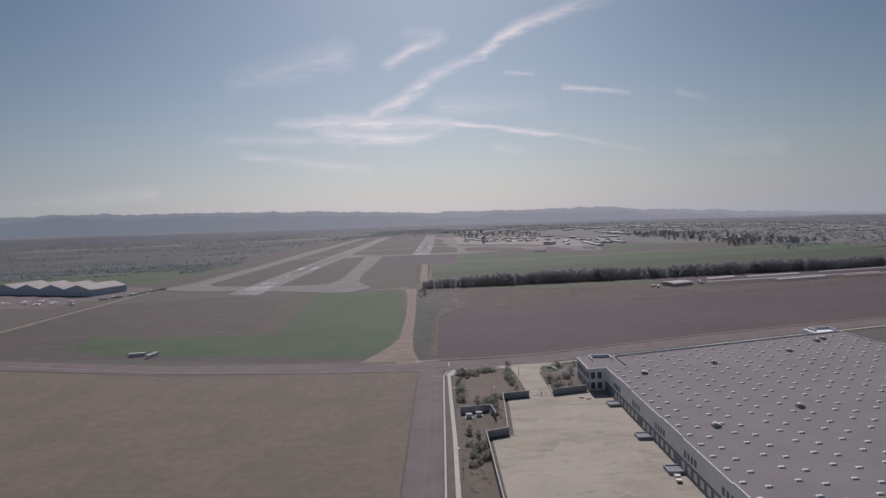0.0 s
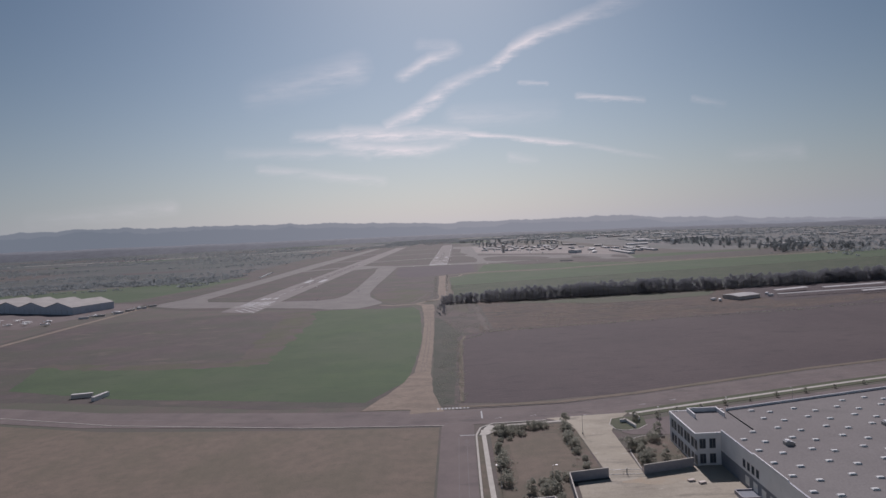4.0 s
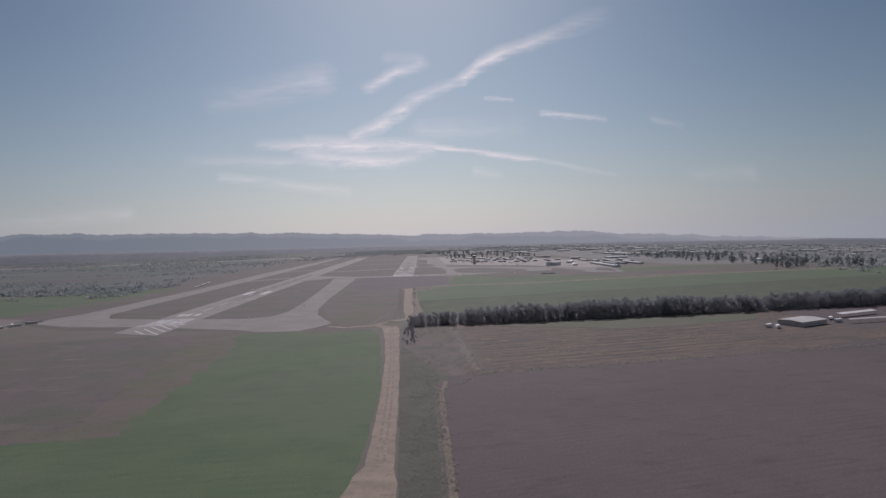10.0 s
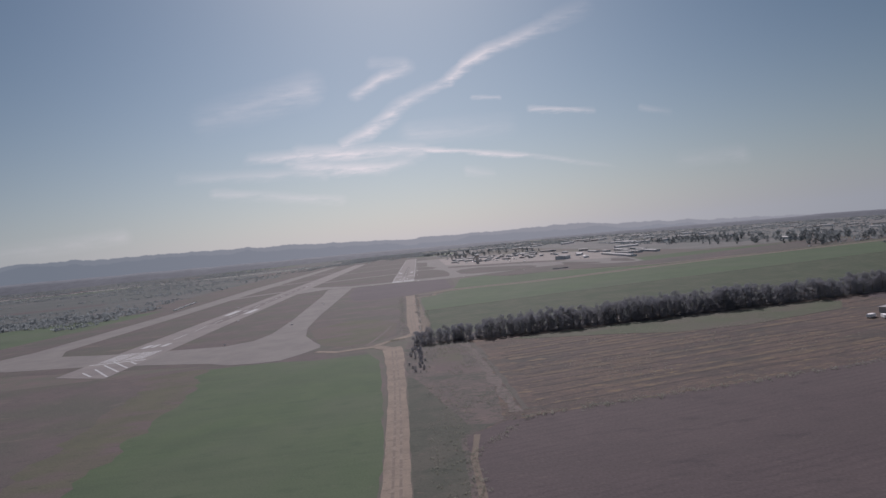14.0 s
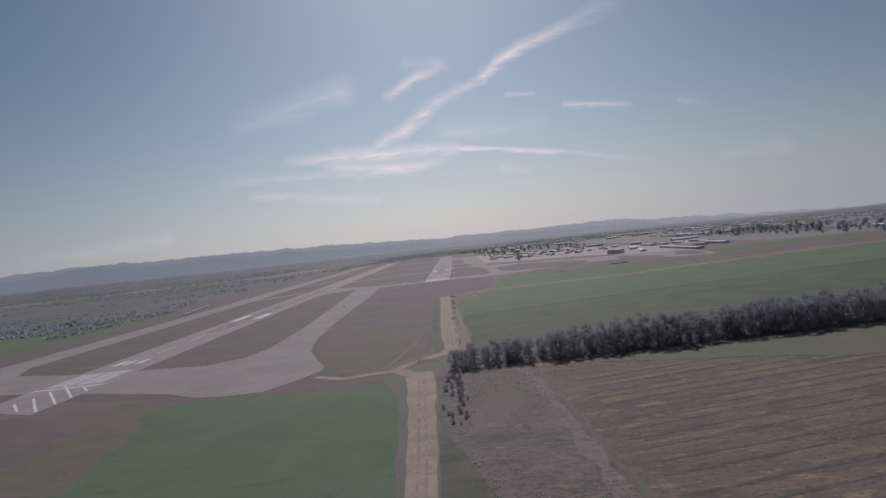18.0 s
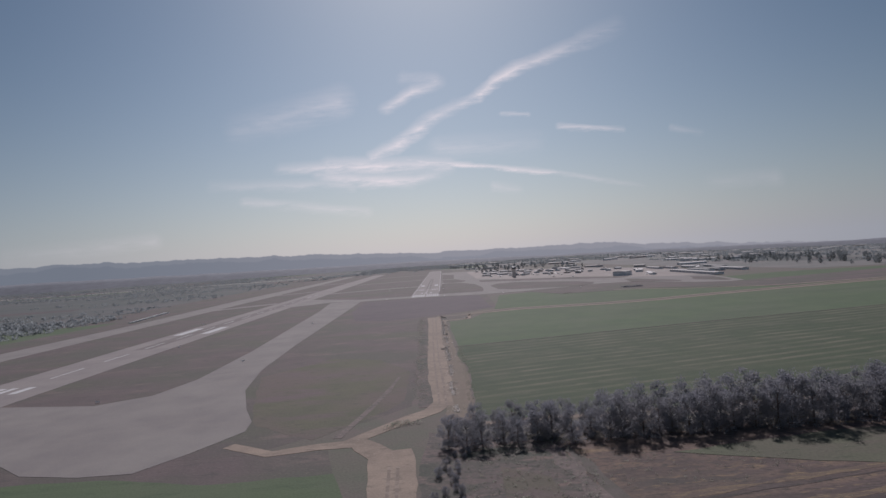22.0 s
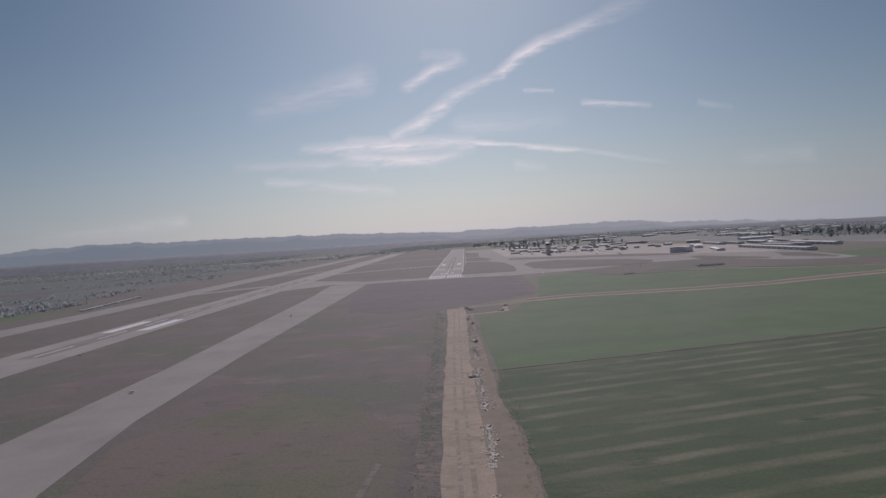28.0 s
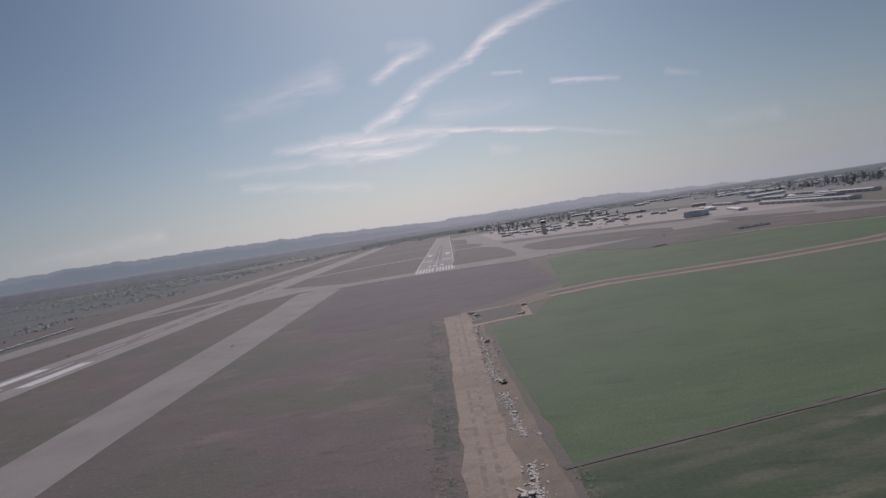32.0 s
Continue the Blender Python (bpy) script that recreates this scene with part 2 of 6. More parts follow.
# ---- materials ----
def mat(name, a, b=None, scale=0.3, fine=4.0, rough=0.9, bump=0.02, metal=0.0, stripes=None, c=None, big=0.02, bigmix=0.5, island=0.0, thin=0.0, patches=(), grain=-10):
    """Two colours mixed by noise at metre size, a third by a large noise, and fine grain. stripes: (angle, width in m, strength, colour)."""
    m = bpy.data.materials.new(name)
    m.use_nodes = True
    N, L = m.node_tree.nodes, m.node_tree.links
    p = N["Principled BSDF"]
    p.inputs["Roughness"].default_value, p.inputs["Metallic"].default_value = rough, metal
    p.inputs["Specular IOR Level"].default_value = 0.25
    g = N.new("ShaderNodeNewGeometry")

    def nz(s, detail=5):
        n = N.new("ShaderNodeTexNoise")
        n.inputs["Scale"].default_value, n.inputs["Detail"].default_value = s, detail
        L.new(g.outputs["Position"], n.inputs["Vector"])
        return n.outputs["Fac"]

    def ramp(v, lo, hi):
        r = N.new("ShaderNodeMapRange")
        r.inputs["From Min"].default_value, r.inputs["From Max"].default_value = lo, hi
        L.new(v, r.inputs["Value"])
        return r.outputs[0]

    def mixc(f, x, y, mode="MIX"):
        n = N.new("ShaderNodeMix")
        n.data_type, n.blend_type = "RGBA", mode
        for k, v in (("Factor", f), ("A", x), ("B", y)):
            if isinstance(v, (int, float)):
                n.inputs[k].default_value = v
            elif isinstance(v, tuple):
                n.inputs[k].default_value = (*v, 1)
            else:
                L.new(v, n.inputs[k])
        return n.outputs["Result"]

    b = b or tuple(x * 0.8 for x in a)
    n1 = nz(scale)
    col = mixc(ramp(n1, 0.3, 0.7), a, b)
    if c:
        f = N.new("ShaderNodeMath")
        f.operation = "MULTIPLY"
        L.new(ramp(nz(big, 7), 0.42, 0.62), f.inputs[0])
        f.inputs[1].default_value = bigmix
        col = mixc(f.outputs[0], col, c)
    if stripes:
        ang, width, strength, sc = stripes
        mp = N.new("ShaderNodeMapping")
        mp.inputs["Rotation"].default_value = (0, 0, radians(ang))
        L.new(g.outputs["Position"], mp.inputs["Vector"])
        wv_ = N.new("ShaderNodeTexWave")
        wv_.bands_direction = "Y"
        wv_.inputs["Scale"].default_value = 0.314 / width
        wv_.inputs["Distortion"].default_value, wv_.inputs["Detail"].default_value, wv_.inputs["Detail Scale"].default_value = 2.5, 3, 0.3
        L.new(mp.outputs[0], wv_.inputs["Vector"])
        f = N.new("ShaderNodeMath")
        f.operation = "MULTIPLY"
        L.new(ramp(wv_.outputs["Fac"], 0.55, 0.95), f.inputs[0])
        q = N.new("ShaderNodeMath")
        q.operation = "MULTIPLY"
        L.new(ramp(nz(0.035, 4), 0.35, 0.65), q.inputs[0])
        q.inputs[1].default_value = strength
        L.new(q.outputs[0], f.inputs[1])
        col = mixc(f.outputs[0], col, sc)
    for sc_, lo, hi, pc in patches:      # irregular blotches, drawn out along the rows
        mp = N.new("ShaderNodeMapping")
        mp.inputs["Rotation"].default_value, mp.inputs["Scale"].default_value = (0, 0, radians(grain)), (0.45, 1.3, 1)
        mp.inputs["Location"].default_value = (sc_ * 900, 31, 0)
        L.new(g.outputs["Position"], mp.inputs["Vector"])
        n = N.new("ShaderNodeTexNoise")
        n.inputs["Scale"].default_value, n.inputs["Detail"].default_value, n.inputs["Roughness"].default_value = sc_, 7, 0.62
        L.new(mp.outputs[0], n.inputs["Vector"])
        col = mixc(ramp(n.outputs["Fac"], lo, hi), col, pc)
    fn = nz(fine, 3)
    col = mixc(0.3, col, ramp(fn, 0.1, 0.9), "SOFT_LIGHT")
    if island:
        r = N.new("ShaderNodeObjectInfo")
        col = mixc(island, col, r.outputs["Random"], "OVERLAY")
    L.new(col, p.inputs["Base Color"])
    if thin:
        tl, mx = N.new("ShaderNodeBsdfTranslucent"), N.new("ShaderNodeMixShader")
        L.new(col, tl.inputs["Color"])
        mx.inputs["Fac"].default_value = thin
        L.new(p.outputs[0], mx.inputs[1]), L.new(tl.outputs[0], mx.inputs[2])
        L.new(mx.outputs[0], N["Material Output"].inputs["Surface"])
    if bump:
        bn = N.new("ShaderNodeBump")
        bn.inputs["Strength"].default_value, bn.inputs["Distance"].default_value = 0.6, bump
        L.new(fn, bn.inputs["Height"])
        L.new(bn.outputs[0], p.inputs["Normal"])
    return m


GROUND = mat("dry_ground", (0.121, 0.089, 0.088), (0.089, 0.089, 0.071), 0.06, 1.2, c=(0.079, 0.089, 0.059), big=0.006, bump=0.1)
INFIELD = mat("infield_dry_grass", (0.104, 0.080, 0.078), (0.080, 0.065, 0.064), 0.05, 1.2, c=(0.067, 0.071, 0.055), big=0.016, bigmix=0.7, bump=0.1, grain=80, patches=((0.012, 0.52, 0.66, (0.075, 0.075, 0.056)), (0.05, 0.56, 0.68, (0.123, 0.095, 0.086)), (0.2, 0.56, 0.68, (0.066, 0.059, 0.055)), (0.8, 0.58, 0.68, (0.117, 0.097, 0.089))))
PLOUGH = mat("ploughed_soil", (0.081, 0.062, 0.064), (0.068, 0.053, 0.055), 0.08, 1.0, stripes=(-12, 4.0, 0.45, (0.055, 0.042, 0.046)), c=(0.099, 0.077, 0.076), big=0.009, bump=0.15, grain=-12, patches=((0.03, 0.5, 0.66, (0.074, 0.058, 0.059)), (0.10, 0.55, 0.68, (0.059, 0.046, 0.049)), (0.4, 0.58, 0.70, (0.097, 0.076, 0.073))))
STUBBLE = mat("stubble_field", (0.127, 0.087, 0.068), (0.090, 0.067, 0.059), 0.06, 0.8, stripes=(-12, 9.0, 0.5, (0.170, 0.119, 0.085)), c=(0.083, 0.063, 0.060), big=0.02, bigmix=0.85, bump=0.15, grain=-12, patches=((0.03, 0.50, 0.62, (0.063, 0.055, 0.050)), (0.09, 0.48, 0.60, (0.071, 0.054, 0.050)), (0.14, 0.58, 0.66, (0.179, 0.130, 0.080)), (0.35, 0.57, 0.66, (0.151, 0.110, 0.074)), (0.7, 0.53, 0.62, (0.055, 0.047, 0.041))))
SCRUB = mat("weedy_scrub", (0.098, 0.081, 0.076), (0.071, 0.066, 0.058), 0.12, 1.0, c=(0.135, 0.098, 0.092), big=0.06, bigmix=0.6, bump=0.2, grain=80, patches=((0.05, 0.50, 0.60, (0.057, 0.061, 0.049)), (0.2, 0.55, 0.64, (0.144, 0.106, 0.094)), (0.5, 0.52, 0.62, (0.050, 0.051, 0.043)), (1.2, 0.58, 0.66, (0.148, 0.114, 0.101))))
GREEN = mat("green_crop", (0.066, 0.096, 0.046), (0.052, 0.081, 0.040), 0.05, 1.5, stripes=(-4, 6.0, 0.3, (0.078, 0.104, 0.058)), c=(0.076, 0.092, 0.058), big=0.012, bigmix=0.6, bump=0.08, grain=-4, patches=((0.02, 0.5, 0.66, (0.054, 0.077, 0.042)), (0.12, 0.56, 0.70, (0.048, 0.073, 0.039)), (0.4, 0.60, 0.72, (0.086, 0.099, 0.064))))
PASTURE = mat("dull_green_grass", (0.084, 0.093, 0.058), (0.070, 0.080, 0.051), 0.05, 1.2, c=(0.098, 0.085, 0.070), big=0.02, bigmix=0.75, bump=0.1, grain=20, patches=((0.04, 0.52, 0.66, (0.096, 0.083, 0.068)), (0.3, 0.56, 0.68, (0.060, 0.069, 0.046))))
STRIPED = mat("mown_crop", (0.043, 0.061, 0.031), (0.034, 0.051, 0.027), 0.08, 1.2, stripes=(-13, 10.0, 1.0, (0.104, 0.100, 0.069)), c=(0.056, 0.066, 0.038), big=0.025, bump=0.1, grain=-13, patches=((0.05, 0.54, 0.66, (0.065, 0.072, 0.046)), (0.15, 0.55, 0.68, (0.030, 0.047, 0.025)), (0.5, 0.60, 0.72, (0.048, 0.060, 0.035))))
LAWN = mat("roadside_lawn", (0.066, 0.084, 0.046), (0.085, 0.080, 0.055), 0.5, 4, bump=0.03)
MULCH = mat("bark_mulch_bed", (0.155, 0.117, 0.096), (0.103, 0.089, 0.068), 0.25, 3, c=(0.086, 0.086, 0.058), big=0.08, bump=0.05)
GRASSY = mat("verge_dry_grass", (0.170, 0.133, 0.105), (0.131, 0.106, 0.085), 0.2, 2, c=(0.107, 0.097, 0.070), big=0.03, bump=0.06, patches=((0.25, 0.58, 0.72, (0.112, 0.095, 0.074)), (1.1, 0.58, 0.70, (0.102, 0.089, 0.068))))
ASPHALT = mat("road_asphalt", (0.148, 0.121, 0.116), (0.120, 0.099, 0.096), 0.12, 6, c=(0.173, 0.142, 0.133), big=0.05, bump=0.006, patches=((0.1, 0.57, 0.68, (0.108, 0.090, 0.088)),))
RUNWAY = mat("runway_asphalt", (0.200, 0.178, 0.170), (0.164, 0.147, 0.144), 0.06, 4, c=(0.226, 0.206, 0.192), big=0.02, bump=0.006, stripes=(0, 30, 0.15, (0.138, 0.125, 0.124)))
TAXIWAY = mat("taxiway_asphalt", (0.179, 0.164, 0.153), (0.149, 0.136, 0.133), 0.08, 4, c=(0.204, 0.190, 0.176), big=0.03, bump=0.006)
CONCRETE = mat("yard_concrete", (0.340, 0.303, 0.243), (0.297, 0.264, 0.212), 0.07, 2.5, c=(0.378, 0.340, 0.280), big=0.035, bigmix=0.6, bump=0.004, island=0.015, grain=4, patches=((0.05, 0.50, 0.64, (0.262, 0.232, 0.187)), (0.14, 0.56, 0.68, (0.228, 0.202, 0.168)), (0.3, 0.60, 0.70, (0.396, 0.361, 0.310))))
APRON = mat("apron_concrete", (0.248, 0.218, 0.201), (0.204, 0.180, 0.167), 0.05, 3, c=(0.281, 0.249, 0.228), big=0.02, bump=0.004)
WALK = mat("sidewalk_concrete", (0.46, 0.43, 0.39), (0.38, 0.355, 0.32), 0.4, 5, bump=0.004)
DIRT = mat("dirt_track", (0.226, 0.177, 0.140), (0.172, 0.137, 0.110), 0.15, 2, c=(0.255, 0.205, 0.161), big=0.05, bump=0.05, grain=86, patches=((0.06, 0.50, 0.64, (0.165, 0.132, 0.106)), (0.35, 0.55, 0.66, (0.143, 0.117, 0.094)), (1.1, 0.58, 0.68, (0.259, 0.212, 0.172))))
RUT = mat("wheel_rut_dirt", (0.168, 0.134, 0.111), (0.137, 0.111, 0.092), 0.3, 3, bump=0.04, grain=86, patches=((0.25, 0.48, 0.60, (0.230, 0.186, 0.153)), (0.9, 0.55, 0.66, (0.207, 0.168, 0.140))))
OLIVE = mat("olive_rough_grass", (0.090, 0.087, 0.057), (0.073, 0.074, 0.050), 0.05, 1.2, c=(0.104, 0.078, 0.074), big=0.02, bigmix=0.8, bump=0.1, grain=60, patches=((0.04, 0.5, 0.64, (0.102, 0.077, 0.076)), (0.3, 0.56, 0.68, (0.063, 0.063, 0.046))))
DARKSOIL = mat("dark_bare_soil", (0.086, 0.069, 0.075), (0.073, 0.059, 0.066), 0.05, 1.0, c=(0.097, 0.079, 0.082), big=0.014, bump=0.1, grain=-8, patches=((0.08, 0.54, 0.68, (0.066, 0.056, 0.060)), (0.3, 0.58, 0.7, (0.101, 0.083, 0.085))))
TANROW = mat("pale_straw_row", (0.158, 0.117, 0.074), (0.128, 0.096, 0.066), 0.2, 2, bump=0.1, grain=-12, patches=((0.12, 0.42, 0.56, (0.092, 0.071, 0.058)), (0.35, 0.46, 0.58, (0.099, 0.074, 0.060)), (0.6, 0.56, 0.66, (0.194, 0.145, 0.086))))
FURROW = mat("dark_furrow_soil", (0.062, 0.049, 0.047), (0.052, 0.043, 0.041), 0.3, 2, bump=0.1, grain=-12, patches=((0.25, 0.48, 0.58, (0.088, 0.068, 0.060)), (0.7, 0.54, 0.62, (0.044, 0.044, 0.037))))
FARMTRACK = mat("rough_farm_track", (0.138, 0.110, 0.102), (0.105, 0.088, 0.080), 0.2, 2, bump=0.08, grain=80, patches=((0.3, 0.50, 0.60, (0.070, 0.066, 0.058)), (0.9, 0.54, 0.62, (0.165, 0.135, 0.120))))
PAINT = mat("white_marking_paint", (0.46, 0.46, 0.46), (0.36, 0.36, 0.36), 0.5, 5, bump=0, patches=((0.8, 0.55, 0.68, (0.28, 0.27, 0.27)),))
DOCKBAND = mat("dock_dark_blue_grey", (0.24, 0.25, 0.28), (0.20, 0.21, 0.235), 0.2, 4, bump=0.004)
RUST = mat("rusty_concrete", (0.33, 0.265, 0.195), (0.315, 0.27, 0.21), 0.3, 3, bump=0.003, patches=((0.2, 0.46, 0.6, (0.33, 0.29, 0.232)),))
PALEC = mat("pale_concrete_patch", (0.350, 0.314, 0.256), (0.318, 0.285, 0.234), 0.25, 3, bump=0.003, patches=((0.2, 0.5, 0.62, (0.33, 0.295, 0.238)),))
WORN = mat("worn_white_paint", (0.22, 0.21, 0.205), (0.16, 0.15, 0.148), 0.5, 3, bump=0)
RUBBER = mat("rubber_marks", (0.12, 0.105, 0.10), (0.15, 0.13, 0.125), 0.1, 4, bump=0)
ROOF = mat("roof_membrane", (0.191, 0.174, 0.170), (0.172, 0.158, 0.154), 0.08, 2, c=(0.205, 0.190, 0.183), big=0.03, bump=0.01, grain=0, patches=((0.1, 0.58, 0.72, (0.162, 0.149, 0.145)),))
WHITEWALL = mat("painted_tilt_up_wall", (0.76, 0.75, 0.75), (0.69, 0.685, 0.685), 0.15, 4, bump=0.004, grain=0, patches=((0.3, 0.6, 0.75, (0.62, 0.61, 0.61)),))
GREYWALL = mat("grey_painted_wall", (0.50, 0.50, 0.52), (0.44, 0.44, 0.46), 0.2, 4, bump=0.004)
BLOCK = mat("dark_block_wall", (0.36, 0.345, 0.365), (0.30, 0.29, 0.305), 0.6, 5, bump=0.02)
GLASS = mat("dark_window_glass", (0.085, 0.095, 0.115), (0.065, 0.075, 0.09), 0.2, 2, rough=0.12, bump=0)
SKYLIGHT = mat("skylight_dome", (0.72, 0.72, 0.70), (0.6, 0.6, 0.58), 1, 5, rough=0.35, bump=0)
STEEL = mat("grey_steel", (0.38, 0.38, 0.38), (0.3, 0.3, 0.3), 1, 6, rough=0.5, metal=0.6, bump=0)
HANGROOF = mat("hangar_metal_roof", (0.36, 0.335, 0.315), (0.31, 0.29, 0.275), 0.1, 2, rough=0.75, c=(0.27, 0.25, 0.235), big=0.06, bump=0.02)
HANGWALL = mat("hangar_blue_grey_wall", (0.513, 0.547, 0.608), (0.446, 0.479, 0.527), 0.2, 3, rough=0.7, bump=0.02)
WHITE = mat("white_gloss_paint", (0.78, 0.78, 0.76), (0.7, 0.7, 0.69), 1, 5, rough=0.35, bump=0)
BUILD = mat("pale_building", (0.76, 0.74, 0.73), (0.66, 0.64, 0.63), 0.1, 2, bump=0.01, island=0.15)
TINROOF = mat("pale_tin_roof", (0.40, 0.385, 0.375), (0.34, 0.328, 0.32), 0.1, 2, rough=0.8, bump=0.01, island=0.4)
TAN = mat("tan_wall", (0.60, 0.53, 0.48), (0.52, 0.46, 0.42), 0.1, 2, bump=0.01, island=0.15)
# grey green leaves, brightened and blued in colour to carry the hazy veil
LEAF = mat("haze_lifted_leaves", (0.239, 0.241, 0.270), (0.192, 0.198, 0.219), 0.4, 2, c=(0.225, 0.221, 0.228), big=0.08, bump=0.0, thin=0.6)
SHRUB = mat("shrub_leaves", (0.310, 0.305, 0.255), (0.247, 0.250, 0.214), 0.6, 3, bump=0.0, thin=0.65)
BARK = mat("bark", (0.14, 0.11, 0.09), (0.10, 0.08, 0.065), 1.5, 6, bump=0.02)
# leaf colour paled towards blue, haze put into the distant trees
HAZETREE = mat("far_woods", (0.267, 0.287, 0.293), (0.223, 0.243, 0.252), 0.02, 0.5, bump=0.0, thin=0.6)
# haze is put into the hills' blue grey base colour
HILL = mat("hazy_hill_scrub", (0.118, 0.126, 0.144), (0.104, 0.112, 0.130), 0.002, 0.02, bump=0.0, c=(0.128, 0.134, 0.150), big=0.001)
FARLAND = mat("far_farmland", (0.101, 0.093, 0.094), (0.077, 0.084, 0.080), 0.008, 0.2, c=(0.061, 0.074, 0.067), big=0.003, bigmix=0.85, bump=0.0, grain=5, patches=((0.006, 0.5, 0.6, (0.059, 0.070, 0.067)), (0.02, 0.54, 0.64, (0.050, 0.061, 0.059)), (0.05, 0.6, 0.7, (0.117, 0.103, 0.098))))
RUBBLE = mat("pale_rubble", (0.440, 0.405, 0.367), (0.319, 0.286, 0.257), 1.5, 5, bump=0.05)
DARKDITCH = mat("ditch_bed", (0.10, 0.085, 0.078), (0.075, 0.07, 0.058), 0.3, 2, bump=0.1)
WEEDS = mat("dense_dark_weeds", (0.066, 0.070, 0.054), (0.052, 0.056, 0.044), 0.15, 1.2, c=(0.086, 0.078, 0.064), big=0.05, bigmix=0.6, bump=0.2, grain=80, patches=((0.12, 0.54, 0.66, (0.044, 0.050, 0.038)), (0.4, 0.56, 0.66, (0.094, 0.082, 0.068)), (1.0, 0.58, 0.68, (0.040, 0.045, 0.035))))
# far land made paler, so the colour itself carries the distance haze
HAZEPLAIN = mat("haze_paled_plain", (0.160, 0.146, 0.144), (0.132, 0.128, 0.122), 0.008, 0.2, c=(0.118, 0.122, 0.112), big=0.004, bigmix=0.8, bump=0.0, grain=5, patches=((0.01, 0.52, 0.62, (0.112, 0.116, 0.110)), (0.04, 0.58, 0.68, (0.175, 0.152, 0.145))))


# ---- geometry helpers ----
class Mesh:
    """Gathers vertices and faces, and links them as one object."""

    def __init__(self):
        self.v, self.f = [], []

    def box(self, x0, y0, z0, x1, y1, z1, m=None):
        n = len(self.v)
        pts = [Vector(p) for p in ((x0, y0, z0), (x1, y0, z0), (x1, y1, z0), (x0, y1, z0), (x0, y0, z1), (x1, y0, z1), (x1, y1, z1), (x0, y1, z1))]
        self.v += [m @ p if m else p for p in pts]
        self.f += [tuple(n + k for k in q) for q in ((3, 2, 1, 0), (4, 5, 6, 7), (0, 1, 5, 4), (1, 2, 6, 5), (2, 3, 7, 6), (3, 0, 4, 7))]
        return self

    def poly(self, pts, z0, z1):
        """A slab with the outline pts (counter-clockwise), from z0 up to z1."""
        if sum(a[0] * b[1] - b[0] * a[1] for a, b in zip(pts, pts[1:] + pts[:1])) < 0:
            pts = pts[::-1]
        n, k = len(self.v), len(pts)
        self.v += [Vector((x, y, z1)) for x, y in pts] + [Vector((x, y, z0)) for x, y in pts]
        self.f.append(tuple(range(n, n + k)))
        self.f += [(n + i, n + k + i, n + k + (i + 1) % k, n + (i + 1) % k) for i in range(k)]
        return self

    def ribbon(self, pts, width, z0, z1, rough=0.0):
        """A road-like slab along pts; width is one number or one a point. rough: how unevenly it is worn."""
        if rough:
            fine, fw_ = [], []
            for i in range(len(pts) - 1):
                a, b = Vector(pts[i]), Vector(pts[i + 1])
                n = max(1, int((b - a).length / 6))
                wa, wb = (width[i], width[i + 1]) if isinstance(width, (list, tuple)) else (width, width)
                for k in range(n):
                    q = a.lerp(b, k / n)
                    fine.append((q.x, q.y)), fw_.append(wa + (wb - wa) * k / n)
            fine.append(pts[-1]), fw_.append(width[-1] if isinstance(width, (list, tuple)) else width)
            pts, width = fine, fw_
        L, R = [], []
        for i, p in enumerate(pts):
            a, b = Vector(pts[max(i - 1, 0)]), Vector(pts[min(i + 1, len(pts) - 1)])
            t = (b - a).normalized()
            w = (width[i] if isinstance(width, (list, tuple)) else width) / 2
            if rough:
                w *= 1 + rough * noise.noise(Vector((p[0] * 0.09, p[1] * 0.09, 4)))
            L.append((p[0] - t.y * w, p[1] + t.x * w)), R.append((p[0] + t.y * w, p[1] - t.x * w))
        return self.loft([[(*R[i], z0), (*L[i], z0), (*L[i], z1), (*R[i], z1)] for i in range(len(pts))])

    def tube(self, a, b, ra, rb, sides=6):
        a, b = Vector(a), Vector(b)
        q = (b - a).to_track_quat("Z", "Y")
        n = len(self.v)
        for c, r in ((a, ra), (b, rb)):
            self.v += [c + q @ Vector((r * math.cos(k * math.tau / sides), r * math.sin(k * math.tau / sides), 0)) for k in range(sides)]
        self.f += [(n + k, n + (k + 1) % sides, n + sides + (k + 1) % sides, n + sides + k) for k in range(sides)]
        self.f += [tuple(n + sides - 1 - k for k in range(sides)), tuple(n + sides + k for k in range(sides))]
        return self

    def loft(self, rings):
        """Skin over rings of the same number of points, closed at both ends."""
        n, k = len(self.v), len(rings[0])
        for r in rings:
            self.v += [Vector(p) for p in r]
        for i in range(len(rings) - 1):
            self.f += [(n + i * k + j, n + i * k + (j + 1) % k, n + (i + 1) * k + (j + 1) % k, n + (i + 1) * k + j) for j in range(k)]
        self.f += [tuple(n + k - 1 - j for j in range(k)), tuple(n + (len(rings) - 1) * k + j for j in range(k))]
        return self

    def clump(self, c, r, rng, leaves=40, size=0.5, squash=0.8):
        """Small tilted leaf sprays in a ball round c."""
        c = Vector(c)
        for _ in range(leaves):
            d = Vector((rng.gauss(0, 1), rng.gauss(0, 1), rng.gauss(0, 1))).normalized() * r * rng.random() ** 0.4
            d.z *= squash
            q = Euler((rng.uniform(0, 6.3), rng.uniform(0, 6.3), rng.uniform(0, 6.3))).to_matrix()
            s = size * rng.uniform(0.6, 1.4)
            n = len(self.v)
            self.v += [c + d + q @ Vector(p) for p in ((-s, -s * 0.5, 0), (s * 0.2, -s * 0.6, s * 0.2), (s, s * 0.1, 0), (0, s * 0.6, -s * 0.2))]
            self.f.append((n, n + 1, n + 2, n + 3))
        return self

